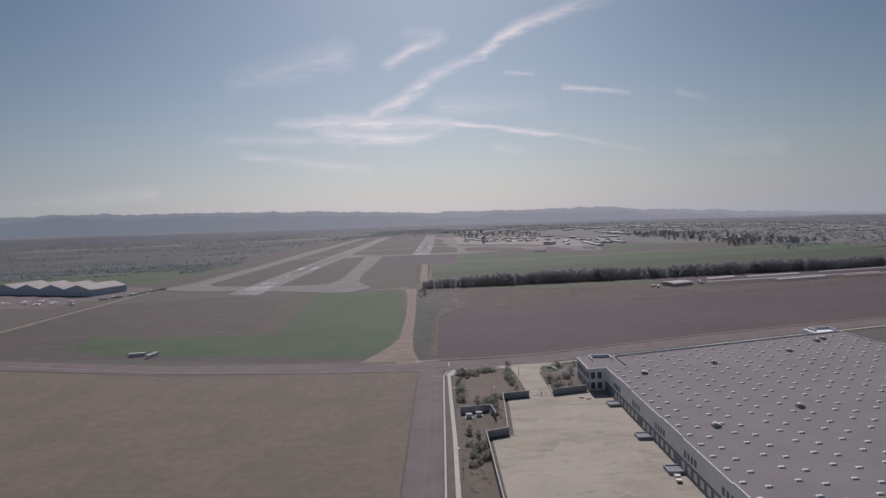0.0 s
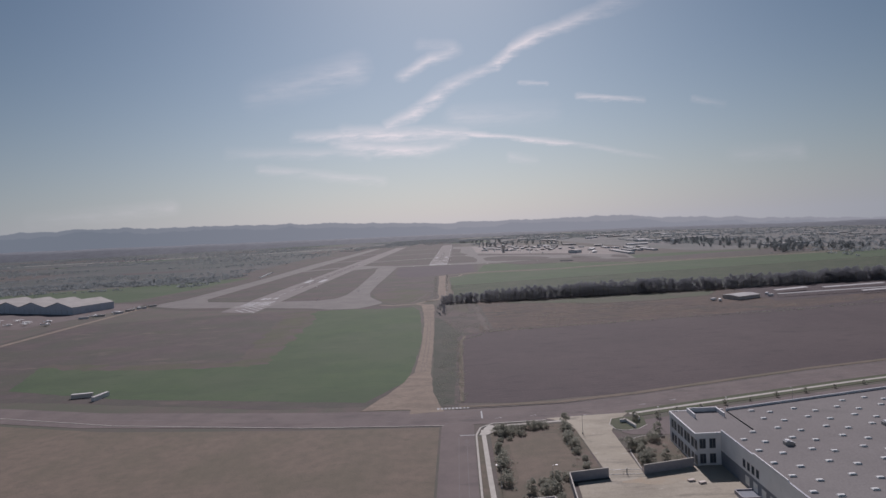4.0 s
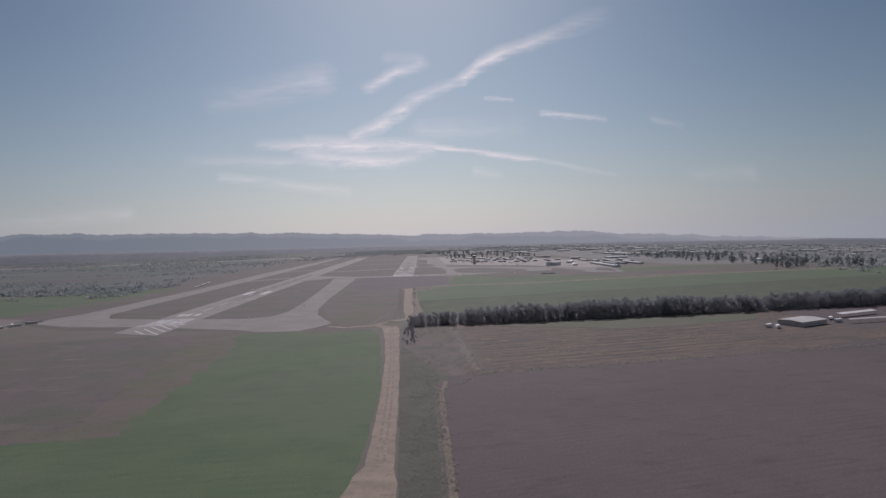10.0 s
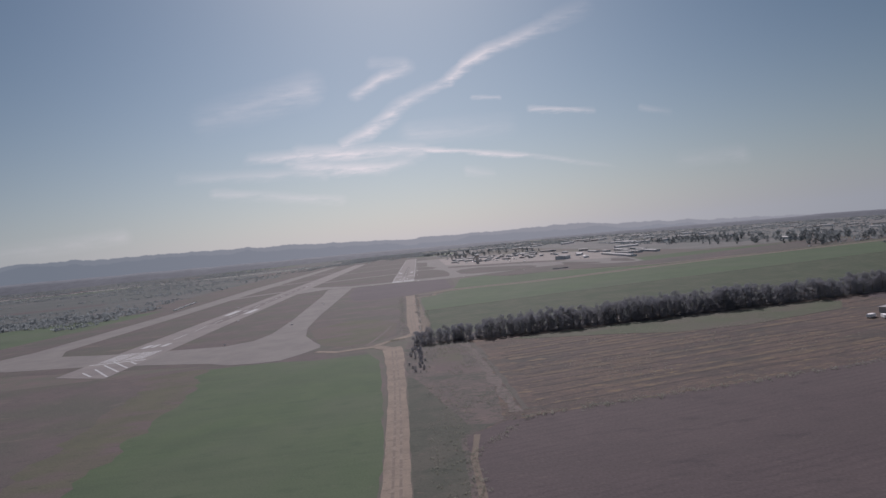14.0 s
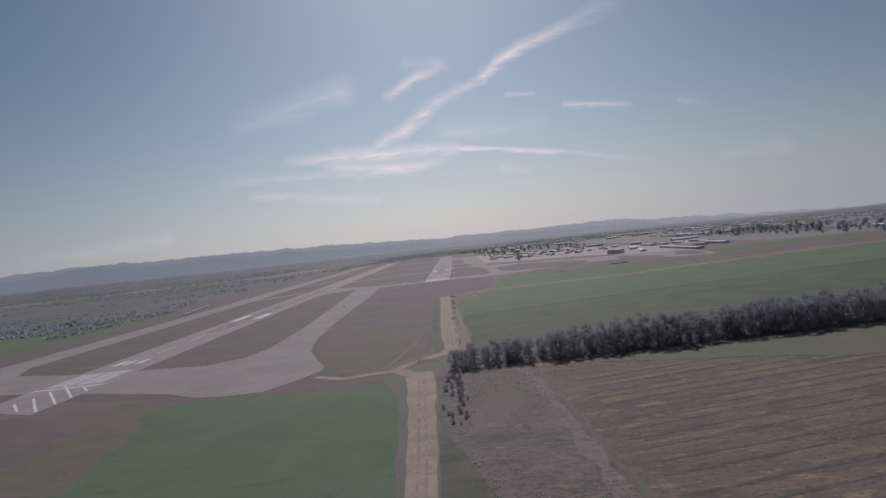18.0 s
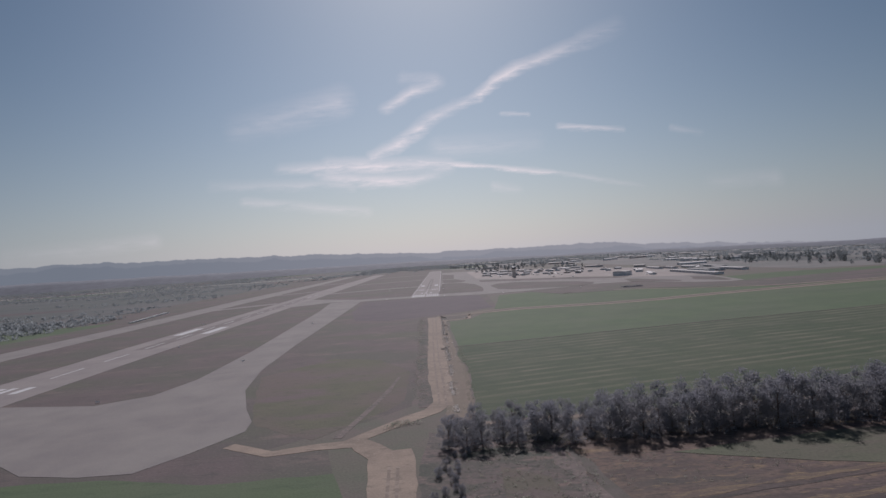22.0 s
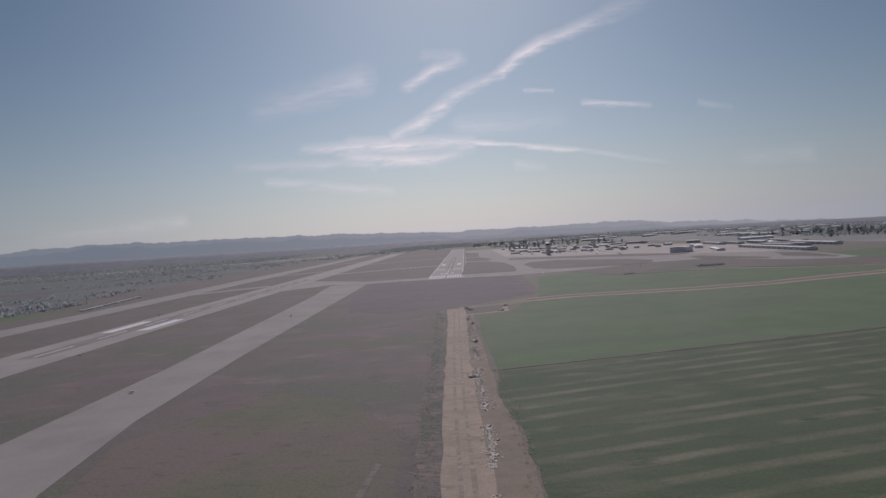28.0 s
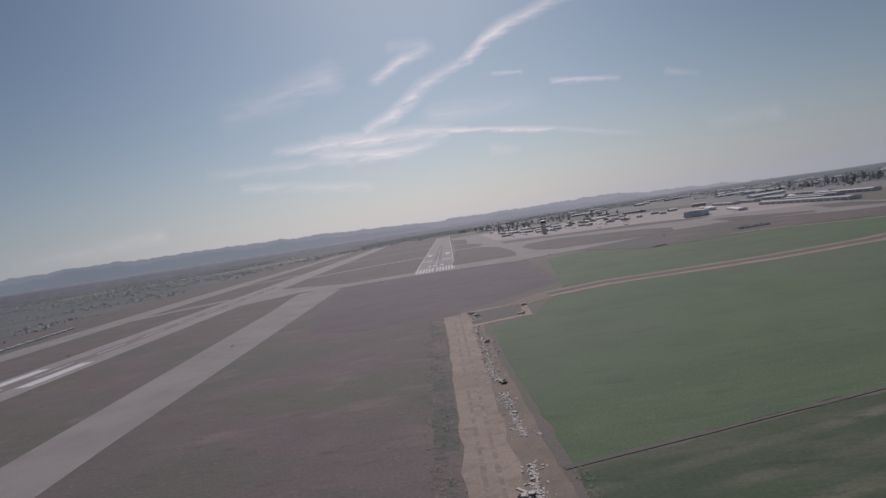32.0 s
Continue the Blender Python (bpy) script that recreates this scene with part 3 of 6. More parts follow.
    def data(self, name, material, smooth=False):
        me = bpy.data.meshes.new(name)
        me.from_pydata([tuple(p) for p in self.v], [], self.f)
        me.materials.append(material)
        if smooth:
            me.polygons.foreach_set("use_smooth", [True] * len(me.polygons))
        me.update()
        return me


def part(name, mesh, material, parent, label="", smooth=False):
    """One mesh object under a thing or under a part."""
    ob = new(name, mesh.data(name, material, smooth) if isinstance(mesh, Mesh) else mesh)
    ob.parent = parent
    return tagged(ob, label)


def thing(name, label, category, group="", kind="", at=None):
    ob = new(name)
    if at:
        ob.matrix_world = at
    return tagged(ob, label, category, group, kind)


def setting(name, mesh, material, label, category=""):
    return tagged(new(name, mesh.data(name, material)), label, category or name.replace("_", " "), kind="structure")


# ---- ground ----
def ground_z(x, y):
    """Level ground, falling gently away far to the side."""
    return -0.03 * max(0.0, x - 900.0)


m = Mesh()
xs = [-6000, -4500, -3000, -2000, -1200, -600, 0, 400, 900, 1400, 2000, 3000, 4500, 6000]
ys = [-900, -300, 300, 900, 1500, 2100, 2700, 3300, 3900, 4500, 4960]
m.v = [Vector((x, y, ground_z(x, y))) for y in ys for x in xs]
m.f = [(j * len(xs) + i, j * len(xs) + i + 1, (j + 1) * len(xs) + i + 1, (j + 1) * len(xs) + i) for j in range(len(ys) - 1) for i in range(len(xs) - 1)]
ground = setting("ground", m, GROUND, "flat dry brown and olive farmland round the airfield", "ground")


def rough_edge(pts, step=7.0, amp=0.9):
    """The outline pts with an uneven edge, as ploughs and wheels leave it."""
    out = []
    for a, b in zip(pts, pts[1:] + pts[:1]):
        a, b = Vector(a), Vector(b)
        n = max(1, min(60, int((b - a).length / step)))
        for k in range(n):
            p = a.lerp(b, k / n)
            if k:
                p = p + Vector((noise.noise(Vector((p.x * 0.11, p.y * 0.11, 1))), noise.noise(Vector((p.x * 0.11, p.y * 0.11, 7))))) * amp * 1.6
            out.append((p.x, p.y))
    return out


def field(name, pts, material, label, level=1, category="field"):
    pts = rough_edge(pts)
    return setting(name, Mesh().poly(pts, -0.3, 0.02 * level), material, label, category)


field("ground_infield", [(-130, 800), (-40, 800), (4, 838), (14, 850), (14, 1200), (90, 1265), (95, 1500), (60, 3200), (-520, 3200), (-520, 1000), (-330, 860)], INFIELD, "dry brown grass between the runways and taxiways", 1)
field("ground_approach", [(-400, 470), (-200, 437), (-53, 403), (14, 400), (4, 600), (-2, 760), (-12, 800), (-130, 800), (-280, 790), (-420, 760)], INFIELD, "dry brown grass before the runway end", 1)
field("field_green_west", [(-4, 408), (16, 450), (17, 495), (17, 575), (8, 700), (3, 752), (-6, 778), (-45, 776), (-80, 786), (-138, 787), (-128, 731), (-114, 600), (-104, 510), (-219, 522), (-282, 542), (-252, 470), (-155, 437)], GREEN, "green grass field beside the dirt track", 2)
field("field_ploughed", [(47, 400), (75, 396), (140, 405), (250, 433), (400, 466), (720, 545), (900, 600), (900, 800), (700, 745), (380, 648), (300, 632), (200, 613), (120, 604), (66, 596), (49, 582)], PLOUGH, "bare ploughed brown soil field", 2)
field("field_stubble", [(49, 582), (66, 596), (120, 604), (200, 613), (300, 632), (380, 648), (700, 745), (700, 812), (285, 800), (60, 792), (52, 700)], STUBBLE, "brown and green striped stubble field", 2)
field("field_scrub", [(36, 395), (47, 395), (49, 582), (66, 598), (72, 700), (64, 792), (22, 812), (20, 780), (30, 560)], SCRUB, "weedy grey green scrub strip beside the track", 3)
field("field_green_patch", [(96, 776), (130, 762), (165, 752), (200, 734), (250, 732), (330, 752), (350, 780), (345, 792), (250, 789), (150, 785)], PASTURE, "dull green grassy patch before the windbreak", 6.5)
field("field_scrub_south", [(33, 396), (45, 397), (46.5, 580), (52, 592), (40, 640), (27, 690), (24, 690), (26, 600), (29, 520)], WEEDS, "dark grey green weeds beside the dirt track", 3.6)
field("ground_olive", [(-58, 862), (-48, 836), (-20, 812), (4, 846), (10, 860), (9, 925), (-12, 968), (-45, 985), (-78, 938)], OLIVE, "olive rough grass inside the taxiway bend", 2)
field("ground_dark_soil", [(-92, 1486), (55, 1486), (82, 1462), (84, 1266), (40, 1230), (10, 1212), (-30, 1196), (-66, 1216), (-86, 1320)], DARKSOIL, "dark bare soil before the runway threshold", 2)
field("field_mown", [(40, 818), (90, 820), (160, 821), (420, 834), (720, 850), (900, 1000), (900, 1140), (700, 1110), (207, 1032), (110, 1013), (38, 999), (36, 957), (41, 930), (42, 905), (41, 860)], STRIPED, "green crop with pale mown strips", 2)
field("field_green_east", [(38, 1001), (110, 1015), (207, 1034), (700, 1112), (900, 1142), (1000, 1160), (900, 1310), (620, 1270), (500, 1262), (330, 1232), (260, 1216), (200, 1214), (107, 1217), (70, 1206), (56, 1163), (34, 1150), (34, 1110)], GREEN, "smooth green crop field", 3)
field("field_green_north", [(84, 1238), (107, 1241), (200, 1232), (260, 1237), (330, 1255), (500, 1285), (620, 1293), (900, 1318), (800, 1480), (560, 1520), (300, 1478), (170, 1465), (110, 1440)], GREEN, "green grass field beside the airfield", 2)
field("field_plot_rim", [(21, 1203), (57, 1207), (55, 1165), (22, 1157)], DIRT, "pale dirt rim round a small dark plot", 4.6)
field("field_dark_plot", [(25, 1199), (53, 1202), (51, 1170), (25, 1163)], DARKDITCH, "small dark earth plot with rubble", 5.4)
field("field_west_crop", [(-1100, 900), (-700, 980), (-480, 1010), (-450, 1200), (-430, 1420), (-700, 1300), (-1200, 1200)], GREEN, "dull grey green crop field beyond the hangars", 1.6)

setting("field_fade", Mesh().ribbon([(-150, 786), (-129, 731), (-116, 600), (-106, 512)], [44, 36, 30, 24], -0.3, 0.046, 0.7), OLIVE, "thin olive grass where the green field fades out", "field")
setting("field_fade", Mesh().ribbon([(-104, 515), (-160, 520), (-219, 526), (-282, 545)], [14, 18, 18, 14], -0.3, 0.047, 0.7), OLIVE, "thin olive grass where the green field fades out", "field")

# ---- roads and tracks ----
ROAD = [(-1300, 760), (-700, 560), (-310, 440), (-150, 399), (-30, 383), (40, 377), (100, 379), (140, 388), (190, 402), (250, 419), (400, 452), (720, 530), (1300, 680)]
setting("road", Mesh().ribbon(ROAD, 23, -0.3, 0.09), ASPHALT, "grey asphalt road crossing in front of the airfield", "road")
setting("road_side", Mesh().poly([(41, 366), (39, 366), (40, -400), (54, -400), (54, 366)], -0.3, 0.10), ASPHALT, "grey asphalt side road", "road")
setting("track", Mesh().ribbon([(31, 386), (27, 420), (24, 470), (23, 540), (21, 610), (18, 680), (15.5, 722), (13, 765), (10, 795)], [18, 12, 10.5, 9.5, 9.5, 10, 11, 14, 15], -0.3, 0.10, 0.16), DIRT, "pale dirt track beside the green field", "dirt track")
setting("track_bend", Mesh().ribbon([(13, 768), (8, 790), (-2, 805), (-16, 804), (-32, 800), (-50, 812)], [10, 11, 9, 7, 5.5, 5], -0.3, 0.104, 0.2), DIRT, "pale dirt track bending towards the taxiway", "dirt track")
setting("track_join", Mesh().ribbon([(-6, 806), (5, 820), (15, 832), (23, 840), (27, 852)], [6, 7, 7.5, 8.5, 9], -0.3, 0.108, 0.2), DIRT, "pale dirt track curving to the windbreak end", "dirt track")
setting("track_mouth", Mesh().poly(rough_edge([(-4, 393), (30, 392), (26, 450), (20, 474), (15, 452), (6, 418)], 5, 1.2), -0.3, 0.097), DIRT, "pale bare dirt mouth of the track at the road", "dirt track")
setting("track_faint", Mesh().ribbon([(-11, 812), (-5, 843), (1, 880), (4, 912)], [3.5, 3, 2.5, 1.5], -0.3, 0.085, 0.6), FARMTRACK, "faint wheel track through the grass", "dirt track")
NORTH = [(27.5, 846), (25.5, 904), (23.5, 955), (22, 1018), (19.5, 1155), (18.5, 1196)]
setting("track_north", Mesh().ribbon(NORTH, [9, 11, 11.5, 10.5, 12, 13], -0.3, 0.11, 0.2), DIRT, "wide pale dirt track towards the runway", "dirt track")
DITCH = [(14, 1192), (45, 1196), (72, 1220), (107, 1229), (150, 1225), (200, 1221), (260, 1225), (330, 1243), (500, 1273), (620, 1281), (900, 1303)]
setting("track_ditch", Mesh().ribbon(DITCH, [10, 14, 22, 24, 24, 24, 24, 24, 24, 24, 24], -0.3, 0.10, 0.16), GRASSY, "pale dry banks along a drainage ditch", "bank")
setting("ditch_bank", Mesh().ribbon([(x, y - 8) for x, y in DITCH[2:]], 5, -0.3, 0.125, 0.3), DIRT, "pale bare dirt bank beside the ditch", "bank")
setting("ditch_bank", Mesh().ribbon([(x, y + 9) for x, y in DITCH[2:]], 3, -0.3, 0.125, 0.3), DIRT, "pale bare dirt bank beside the ditch", "bank")
setting("ditch", Mesh().ribbon([(x, y + 1) for x, y in DITCH[2:]], 6, -0.3, 0.14, 0.2), DARKDITCH, "dark drainage ditch bed", "ditch")
setting("track_west", Mesh().ribbon([(-395, 450), (-400, 590), (-403, 740), (-404, 950)], 8, -0.3, 0.10, 0.16), DIRT, "pale service road past the hangars", "dirt track")

# ---- runways and taxiways ----
setting("runway_left", Mesh().poly([(-256, 822), (-204, 797), (-204, 860), (-208, 3000), (-258, 3000)], -0.3, 0.12), RUNWAY, "long grey asphalt runway with worn markings", "runway")
setting("runway_right", Mesh().poly([(-24, 1508), (23, 1508), (23, 3000), (-24, 3000)], -0.3, 0.15), RUNWAY, "grey asphalt runway with white threshold stripes", "runway")
setting("taxiway_hold", Mesh().poly([(-206, 842), (-135, 812), (-113, 795), (-91, 790), (-73, 790), (-62, 806), (-50, 829), (-52, 843), (-61, 863), (-76, 905), (-85, 960), (-90, 1060), (-100, 1495), (-118, 1512), (-150, 1515), (-147, 1470), (-138, 1380), (-119, 1040), (-118, 945), (-126, 908), (-148, 893), (-204, 905)], -0.3, 0.11), TAXIWAY, "grey asphalt taxiway with a holding bay", "taxiway")
setting("taxiway_cross", Mesh().poly([(-209, 1480), (-152, 1529), (-112, 1502), (-60, 1505), (-24, 1502), (23, 1494), (86, 1477), (151, 1486), (150, 1530), (106, 1538), (40, 1548), (-24, 1546), (-108, 1552), (-209, 1640)], -0.3, 0.13), TAXIWAY, "grey asphalt cross taxiway at the threshold", "taxiway")
setting("taxiway_west", Mesh().poly([(-388, 960), (-345, 945), (-340, 1315), (-338, 3000), (-375, 3000), (-392, 1794), (-380, 1358)], -0.3, 0.09), TAXIWAY, "grey asphalt taxiway west of the long runway", "taxiway")
setting("taxiway_west_end", Mesh().poly([(-410, 930), (-335, 882), (-256, 862), (-256, 918), (-275, 924), (-325, 945), (-345, 985), (-388, 1000)], -0.3, 0.10), TAXIWAY, "curved asphalt taxiway entrance", "taxiway")
for y0, w in ((1600, 26), (1940, 20), (2350, 22)):
    setting("taxiway_link", Mesh().ribbon([(-345, y0 - 70), (-258, y0)], w, -0.3, 0.10), TAXIWAY, "short asphalt link taxiway", "taxiway")
    setting("taxiway_link", Mesh().ribbon([(-208, y0 + 190), (-100, y0 + 230), (-19, y0 + 235)], w, -0.3, 0.10), TAXIWAY, "short asphalt link taxiway", "taxiway")
setting("apron", Mesh().poly([(23, 1512), (86, 1478), (151, 1487), (197, 1501), (268, 1537), (340, 1530), (391, 1425), (428, 1400), (452, 1410), (474, 1550), (560, 1900), (420, 2300), (200, 2620), (27, 2700)], -0.3, 0.12), TAXIWAY, "wide pale aircraft apron and taxiways", "apron")
setting("apron_concrete", Mesh().poly([(112, 2030), (209, 1836), (332, 1710), (440, 1590), (470, 1600), (540, 1900), (400, 2280), (190, 2580), (110, 2600)], -0.3, 0.15), APRON, "pale concrete parking apron", "apron")
ISLANDS = ([(20, 1556), (93, 1549), (98, 1586), (100, 1677), (94, 1780), (70, 1870), (40, 1892), (26, 1880)], [(122, 1581), (143, 1547), (233, 1518), (274, 1545), (287, 1585), (270, 1640), (180, 1750), (135, 1745), (118, 1690)],
           [(110, 1863), (262, 1744), (354, 1658), (378, 1680), (315, 1776), (199, 1872), (112, 1945)], [(333, 1531), (387, 1468), (397, 1490), (362, 1600), (346, 1612)],
           [(27, 1925), (70, 1900), (82, 1960), (60, 2080), (27, 2110)], [(27, 2140), (58, 2110), (62, 2400), (27, 2480)], [(416, 1490), (436, 1425), (446, 1432), (462, 1530), (440, 1560)])
for pts in ISLANDS:
    setting("ground_island", Mesh().poly(rough_edge(pts, 12, 1.5), -0.3, 0.17), INFIELD, "dry brown grass island between taxiways", "grass island")
field("ground_airfield_east", [(151, 1476), (197, 1494), (262, 1526), (330, 1515), (372, 1470), (391, 1425), (428, 1400), (560, 1420), (800, 1480), (900, 1330), (620, 1296), (430, 1285), (310, 1376), (190, 1384)], INFIELD, "dry brown grass beside the taxiway", 7.5)
setting("track_airfield", Mesh().ribbon([(262, 1392), (300, 1376), (330, 1340), (420, 1296), (600, 1300)], 5, -0.3, 0.17, 0.4), DIRT, "pale dirt service track beside the green field", "dirt track")


def paint(name, mesh, material, label):
    return setting(name, mesh, material, label, "marking")


# worn markings of the right runway
for k in range(6):
    for sgn in (-1, 1):
        x = -0.5 + sgn * (2.6 + k * 3.4)
        paint("threshold_stripe", Mesh().box(x - 0.95, 1513, 0.14, x + 0.95, 1567, 0.165), PAINT, "white painted threshold stripe")
for sgn in (-1, 1):
    paint("aiming_point", Mesh().box(-0.5 + sgn * 11, 1830, 0.14, -0.5 + sgn * 18, 1876, 0.165), PAINT, "white painted aiming point block")
    for k in range(3):
        x = -0.5 + sgn * (9 + 4 * k)
        paint("touchdown_bar", Mesh().box(x - 0.9, 1690, 0.14, x + 0.9, 1713, 0.165), PAINT, "white painted touchdown bar")
for k in range(9):
    paint("centre_line", Mesh().box(-1.1, 1640 + k * 60, 0.14, 0.1, 1672 + k * 60, 0.165), PAINT, "white painted runway centre line")
for x0, x1 in ((-10, -7), (-4, 1), (5, 9)):
    paint("runway_figure", Mesh().box(x0, 1596, 0.14, x1, 1613, 0.165), PAINT, "white painted bar of a runway marking")
paint("edge_line", Mesh().box(-22.9, 1520, 0.14, -22.1, 2990, 0.165), PAINT, "white painted runway edge line")
paint("edge_line", Mesh().box(21.1, 1520, 0.14, 21.9, 2990, 0.165), PAINT, "white painted runway edge line")
# long runway
for sgn in (-1, 1):
    paint("aiming_point", Mesh().box(-232 + sgn * 14 - 4.5, 1196, 0.11, -232 + sgn * 14 + 4.5, 1252, 0.135), PAINT, "white painted aiming point block")
    for k in range(6):
        x = -232 + sgn * (2.6 + k * 3.1)
        paint("threshold_stripe", Mesh().box(x - 0.8, 874, 0.11, x + 0.8, 914, 0.135), PAINT, "worn white painted threshold stripe")
paint("threshold_bar", Mesh().box(-255, 866, 0.11, -207, 869, 0.135), PAINT, "white painted threshold bar")
for x, y0, y1 in ((-240, 838, 817), (-237, 850, 810), (-238, 866, 826), (-238, 881, 840), (-217, 869, 855)):
    q = Mesh()
    q.ribbon([(x, y0 - 6), (-206 if y0 > 845 else -222, y1 - 6)], 1.5, 0.11, 0.14)
    paint("chevron", q, PAINT, "pale painted chevron line")
for x0, x1 in ((-246, -240), (-237, -233), (-227, -222)):
    paint("runway_figure", Mesh().box(x0, 940, 0.11, x1, 958, 0.135), PAINT, "worn white painted bar of a runway marking")
for k in range(14):
    paint("centre_line", Mesh().box(-232.6, 985 + k * 60, 0.11, -231.4, 1020 + k * 60, 0.135), PAINT, "worn white painted runway centre line")
paint("rubber_marks", Mesh().poly([(-240, 1100), (-224, 1100), (-226, 1700), (-238, 1700)], 0.1, 0.128), RUBBER, "dark rubber streak from landing tyres")
paint("rubber_marks", Mesh().poly([(-5.5, 1720), (4.5, 1720), (3.5, 2200), (-4.5, 2200)], 0.1, 0.158), RUBBER, "dark rubber streak from landing tyres")

# ---- hills ----
def ridge(name, y, x0, x1, height, amp, material, label, seed):
    m = Mesh()
    n = 200
    for i in range(n + 1):
        x = x0 + (x1 - x0) * i / n
        s = noise.noise(Vector((x * 0.0016, seed, 0))) + 0.5 * noise.noise(Vector((x * 0.005, seed, 3))) + 0.25 * noise.noise(Vector((x * 0.013, seed, 5)))
        h = height(x) + amp * s
        base = ground_z(x, y) - 15
        for k, f in enumerate((0, 0.35, 0.7, 1.0)):
            j = 1 + 0.04 * noise.noise(Vector((x * 0.008, k * 2.1, seed)))
            m.v.append(Vector((x, y - 420 * (1 - f) * j, base + (h - base) * (f ** 0.8))))
        m.v.append(Vector((x, y + 60, base)))
    m.f = [(i * 5 + k, (i + 1) * 5 + k, (i + 1) * 5 + k + 1, i * 5 + k + 1) for i in range(n) for k in range(4)]
    o = setting(name, m, material, label, "hills")
    for p in o.data.polygons:
        p.use_smooth = True
    return o


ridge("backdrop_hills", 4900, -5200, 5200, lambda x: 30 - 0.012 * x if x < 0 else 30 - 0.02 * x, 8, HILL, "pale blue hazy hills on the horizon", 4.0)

# ---- warehouse, yard, road frontage ----
setting("yard", Mesh().poly([(76, 243), (77, 150), (78, -250), (144, -250), (144, 311), (132, 311), (114, 306), (101, 310), (101, 303), (89, 301), (86, 252), (76, 248)], -0.3, 0.14), CONCRETE, "pale stained concrete truck yard", "yard")
setting("driveway", Mesh().poly([(101, 310), (114, 306), (114, 350), (120, 362), (128, 373), (88, 370), (96, 364), (99, 354)], -0.3, 0.125), CONCRETE, "pale concrete driveway apron", "driveway")
setting("ground_bed", Mesh().poly([(61, 362), (96, 362), (99, 354), (100, 308), (87, 302), (84, 254), (75, 250), (76, -300), (62, -300)], -0.3, 0.07), MULCH, "brown mulched planting bed", "planting bed")
setting("ground_bed_inner", Mesh().poly([(68, 352), (90, 350), (93, 320), (80, 300), (69, 304)], -0.3, 0.09), GRASSY, "dry pale grass patch in the planting bed", "planting bed")
setting("ground_verge", Mesh().poly([(-320, -300), (39, -300), (38, 364), (-29, 368), (-131, 379), (-273, 415), (-600, 515)], -0.3, 0.05), GRASSY, "dry grass field beside the road", "verge")
setting("parking_lot", Mesh().poly([(118, 348), (121, 345), (137, 343), (300, 342), (345, 418), (250, 396), (190, 380), (140, 364), (121, 360)], -0.3, 0.10), ASPHALT, "grey asphalt car park before the warehouse", "car park")
OFF = [(128, 371), (142, 375), (190, 388), (250, 404), (330, 423), (480, 458)]
setting("verge_lawn", Mesh().ribbon(OFF, 9, -0.3, 0.13), LAWN, "narrow green lawn beside the sidewalk", "lawn")
setting("sidewalk", Mesh().ribbon(OFF, 2.0, -0.3, 0.17), WALK, "pale concrete sidewalk", "sidewalk")
setting("lawn_island", Mesh().poly([(115.5, 358), (116.5, 352), (120, 350), (126, 351.5), (131, 356), (133, 366), (124, 367), (118, 365)], -0.3, 0.15), LAWN, "rounded green lawn island by the driveway", "lawn")
setting("sidewalk", Mesh().ribbon([(59.5, -300), (59.5, 250), (58.5, 310), (58, 358)], 1.9, -0.3, 0.15), WALK, "pale concrete sidewalk along the side road", "sidewalk")
setting("kerb", Mesh().ribbon([(55, -300), (55, 250), (54.8, 310), (54.8, 352), (57, 361), (63, 366), (88, 367.5)], 0.8, -0.3, 0.25), WALK, "pale concrete kerb", "kerb")
setting("sidewalk", Mesh().poly([(56, 352), (60, 352), (68, 361), (68, 364), (60, 364)], -0.3, 0.16), WALK, "pale concrete corner ramp", "sidewalk")
setting("sidewalk", Mesh().ribbon([(67, 362.5), (80, 364), (95, 365.5)], 1.8, -0.3, 0.15), WALK, "pale concrete sidewalk", "sidewalk")
setting("planting_strip", Mesh().ribbon([(57, -300), (57, 250), (56.6, 310), (56.4, 350)], 2.4, -0.3, 0.14), MULCH, "narrow planted strip between kerb and sidewalk", "planting strip")
setting("kerb", Mesh().ribbon([(40, 366), (-29, 371.5), (-131, 388), (-273, 428)], 0.5, -0.3, 0.22), WALK, "pale concrete kerb", "kerb")
setting("kerb", Mesh().ribbon([(45, 389.5), (100, 391.5), (140, 400), (190, 414), (250, 431), (400, 464), (720, 542)], 0.5, -0.3, 0.22), APRON, "pale concrete kerb along the field", "kerb")
setting("verge_bank", Mesh().ribbon([(48, 393), (100, 394.5), (140, 403), (190, 417.5), (250, 434.5), (400, 468), (720, 546)], 3.4, -0.3, 0.12, 0.4), GRASSY, "pale dirt verge between road and field", "verge")

setting("ground_bed_office", Mesh().poly([(115, 311), (134, 312), (134.4, 341), (125, 342), (118, 338), (115.5, 326)], -0.3, 0.085), MULCH, "brown mulched bed beside the office", "planting bed")
setting("kerb", Mesh().ribbon([(114.6, 311), (115.2, 326), (117.6, 338.5), (125, 342.6), (134, 341.6)], 0.4, -0.3, 0.2), WALK, "pale concrete kerb", "kerb")
setting("kerb", Mesh().ribbon([(118, 365.6), (115.2, 358), (116.2, 351.7), (120, 349.6), (126, 351), (131.4, 355.7)], 0.4, -0.3, 0.22), WALK, "pale concrete kerb", "kerb")
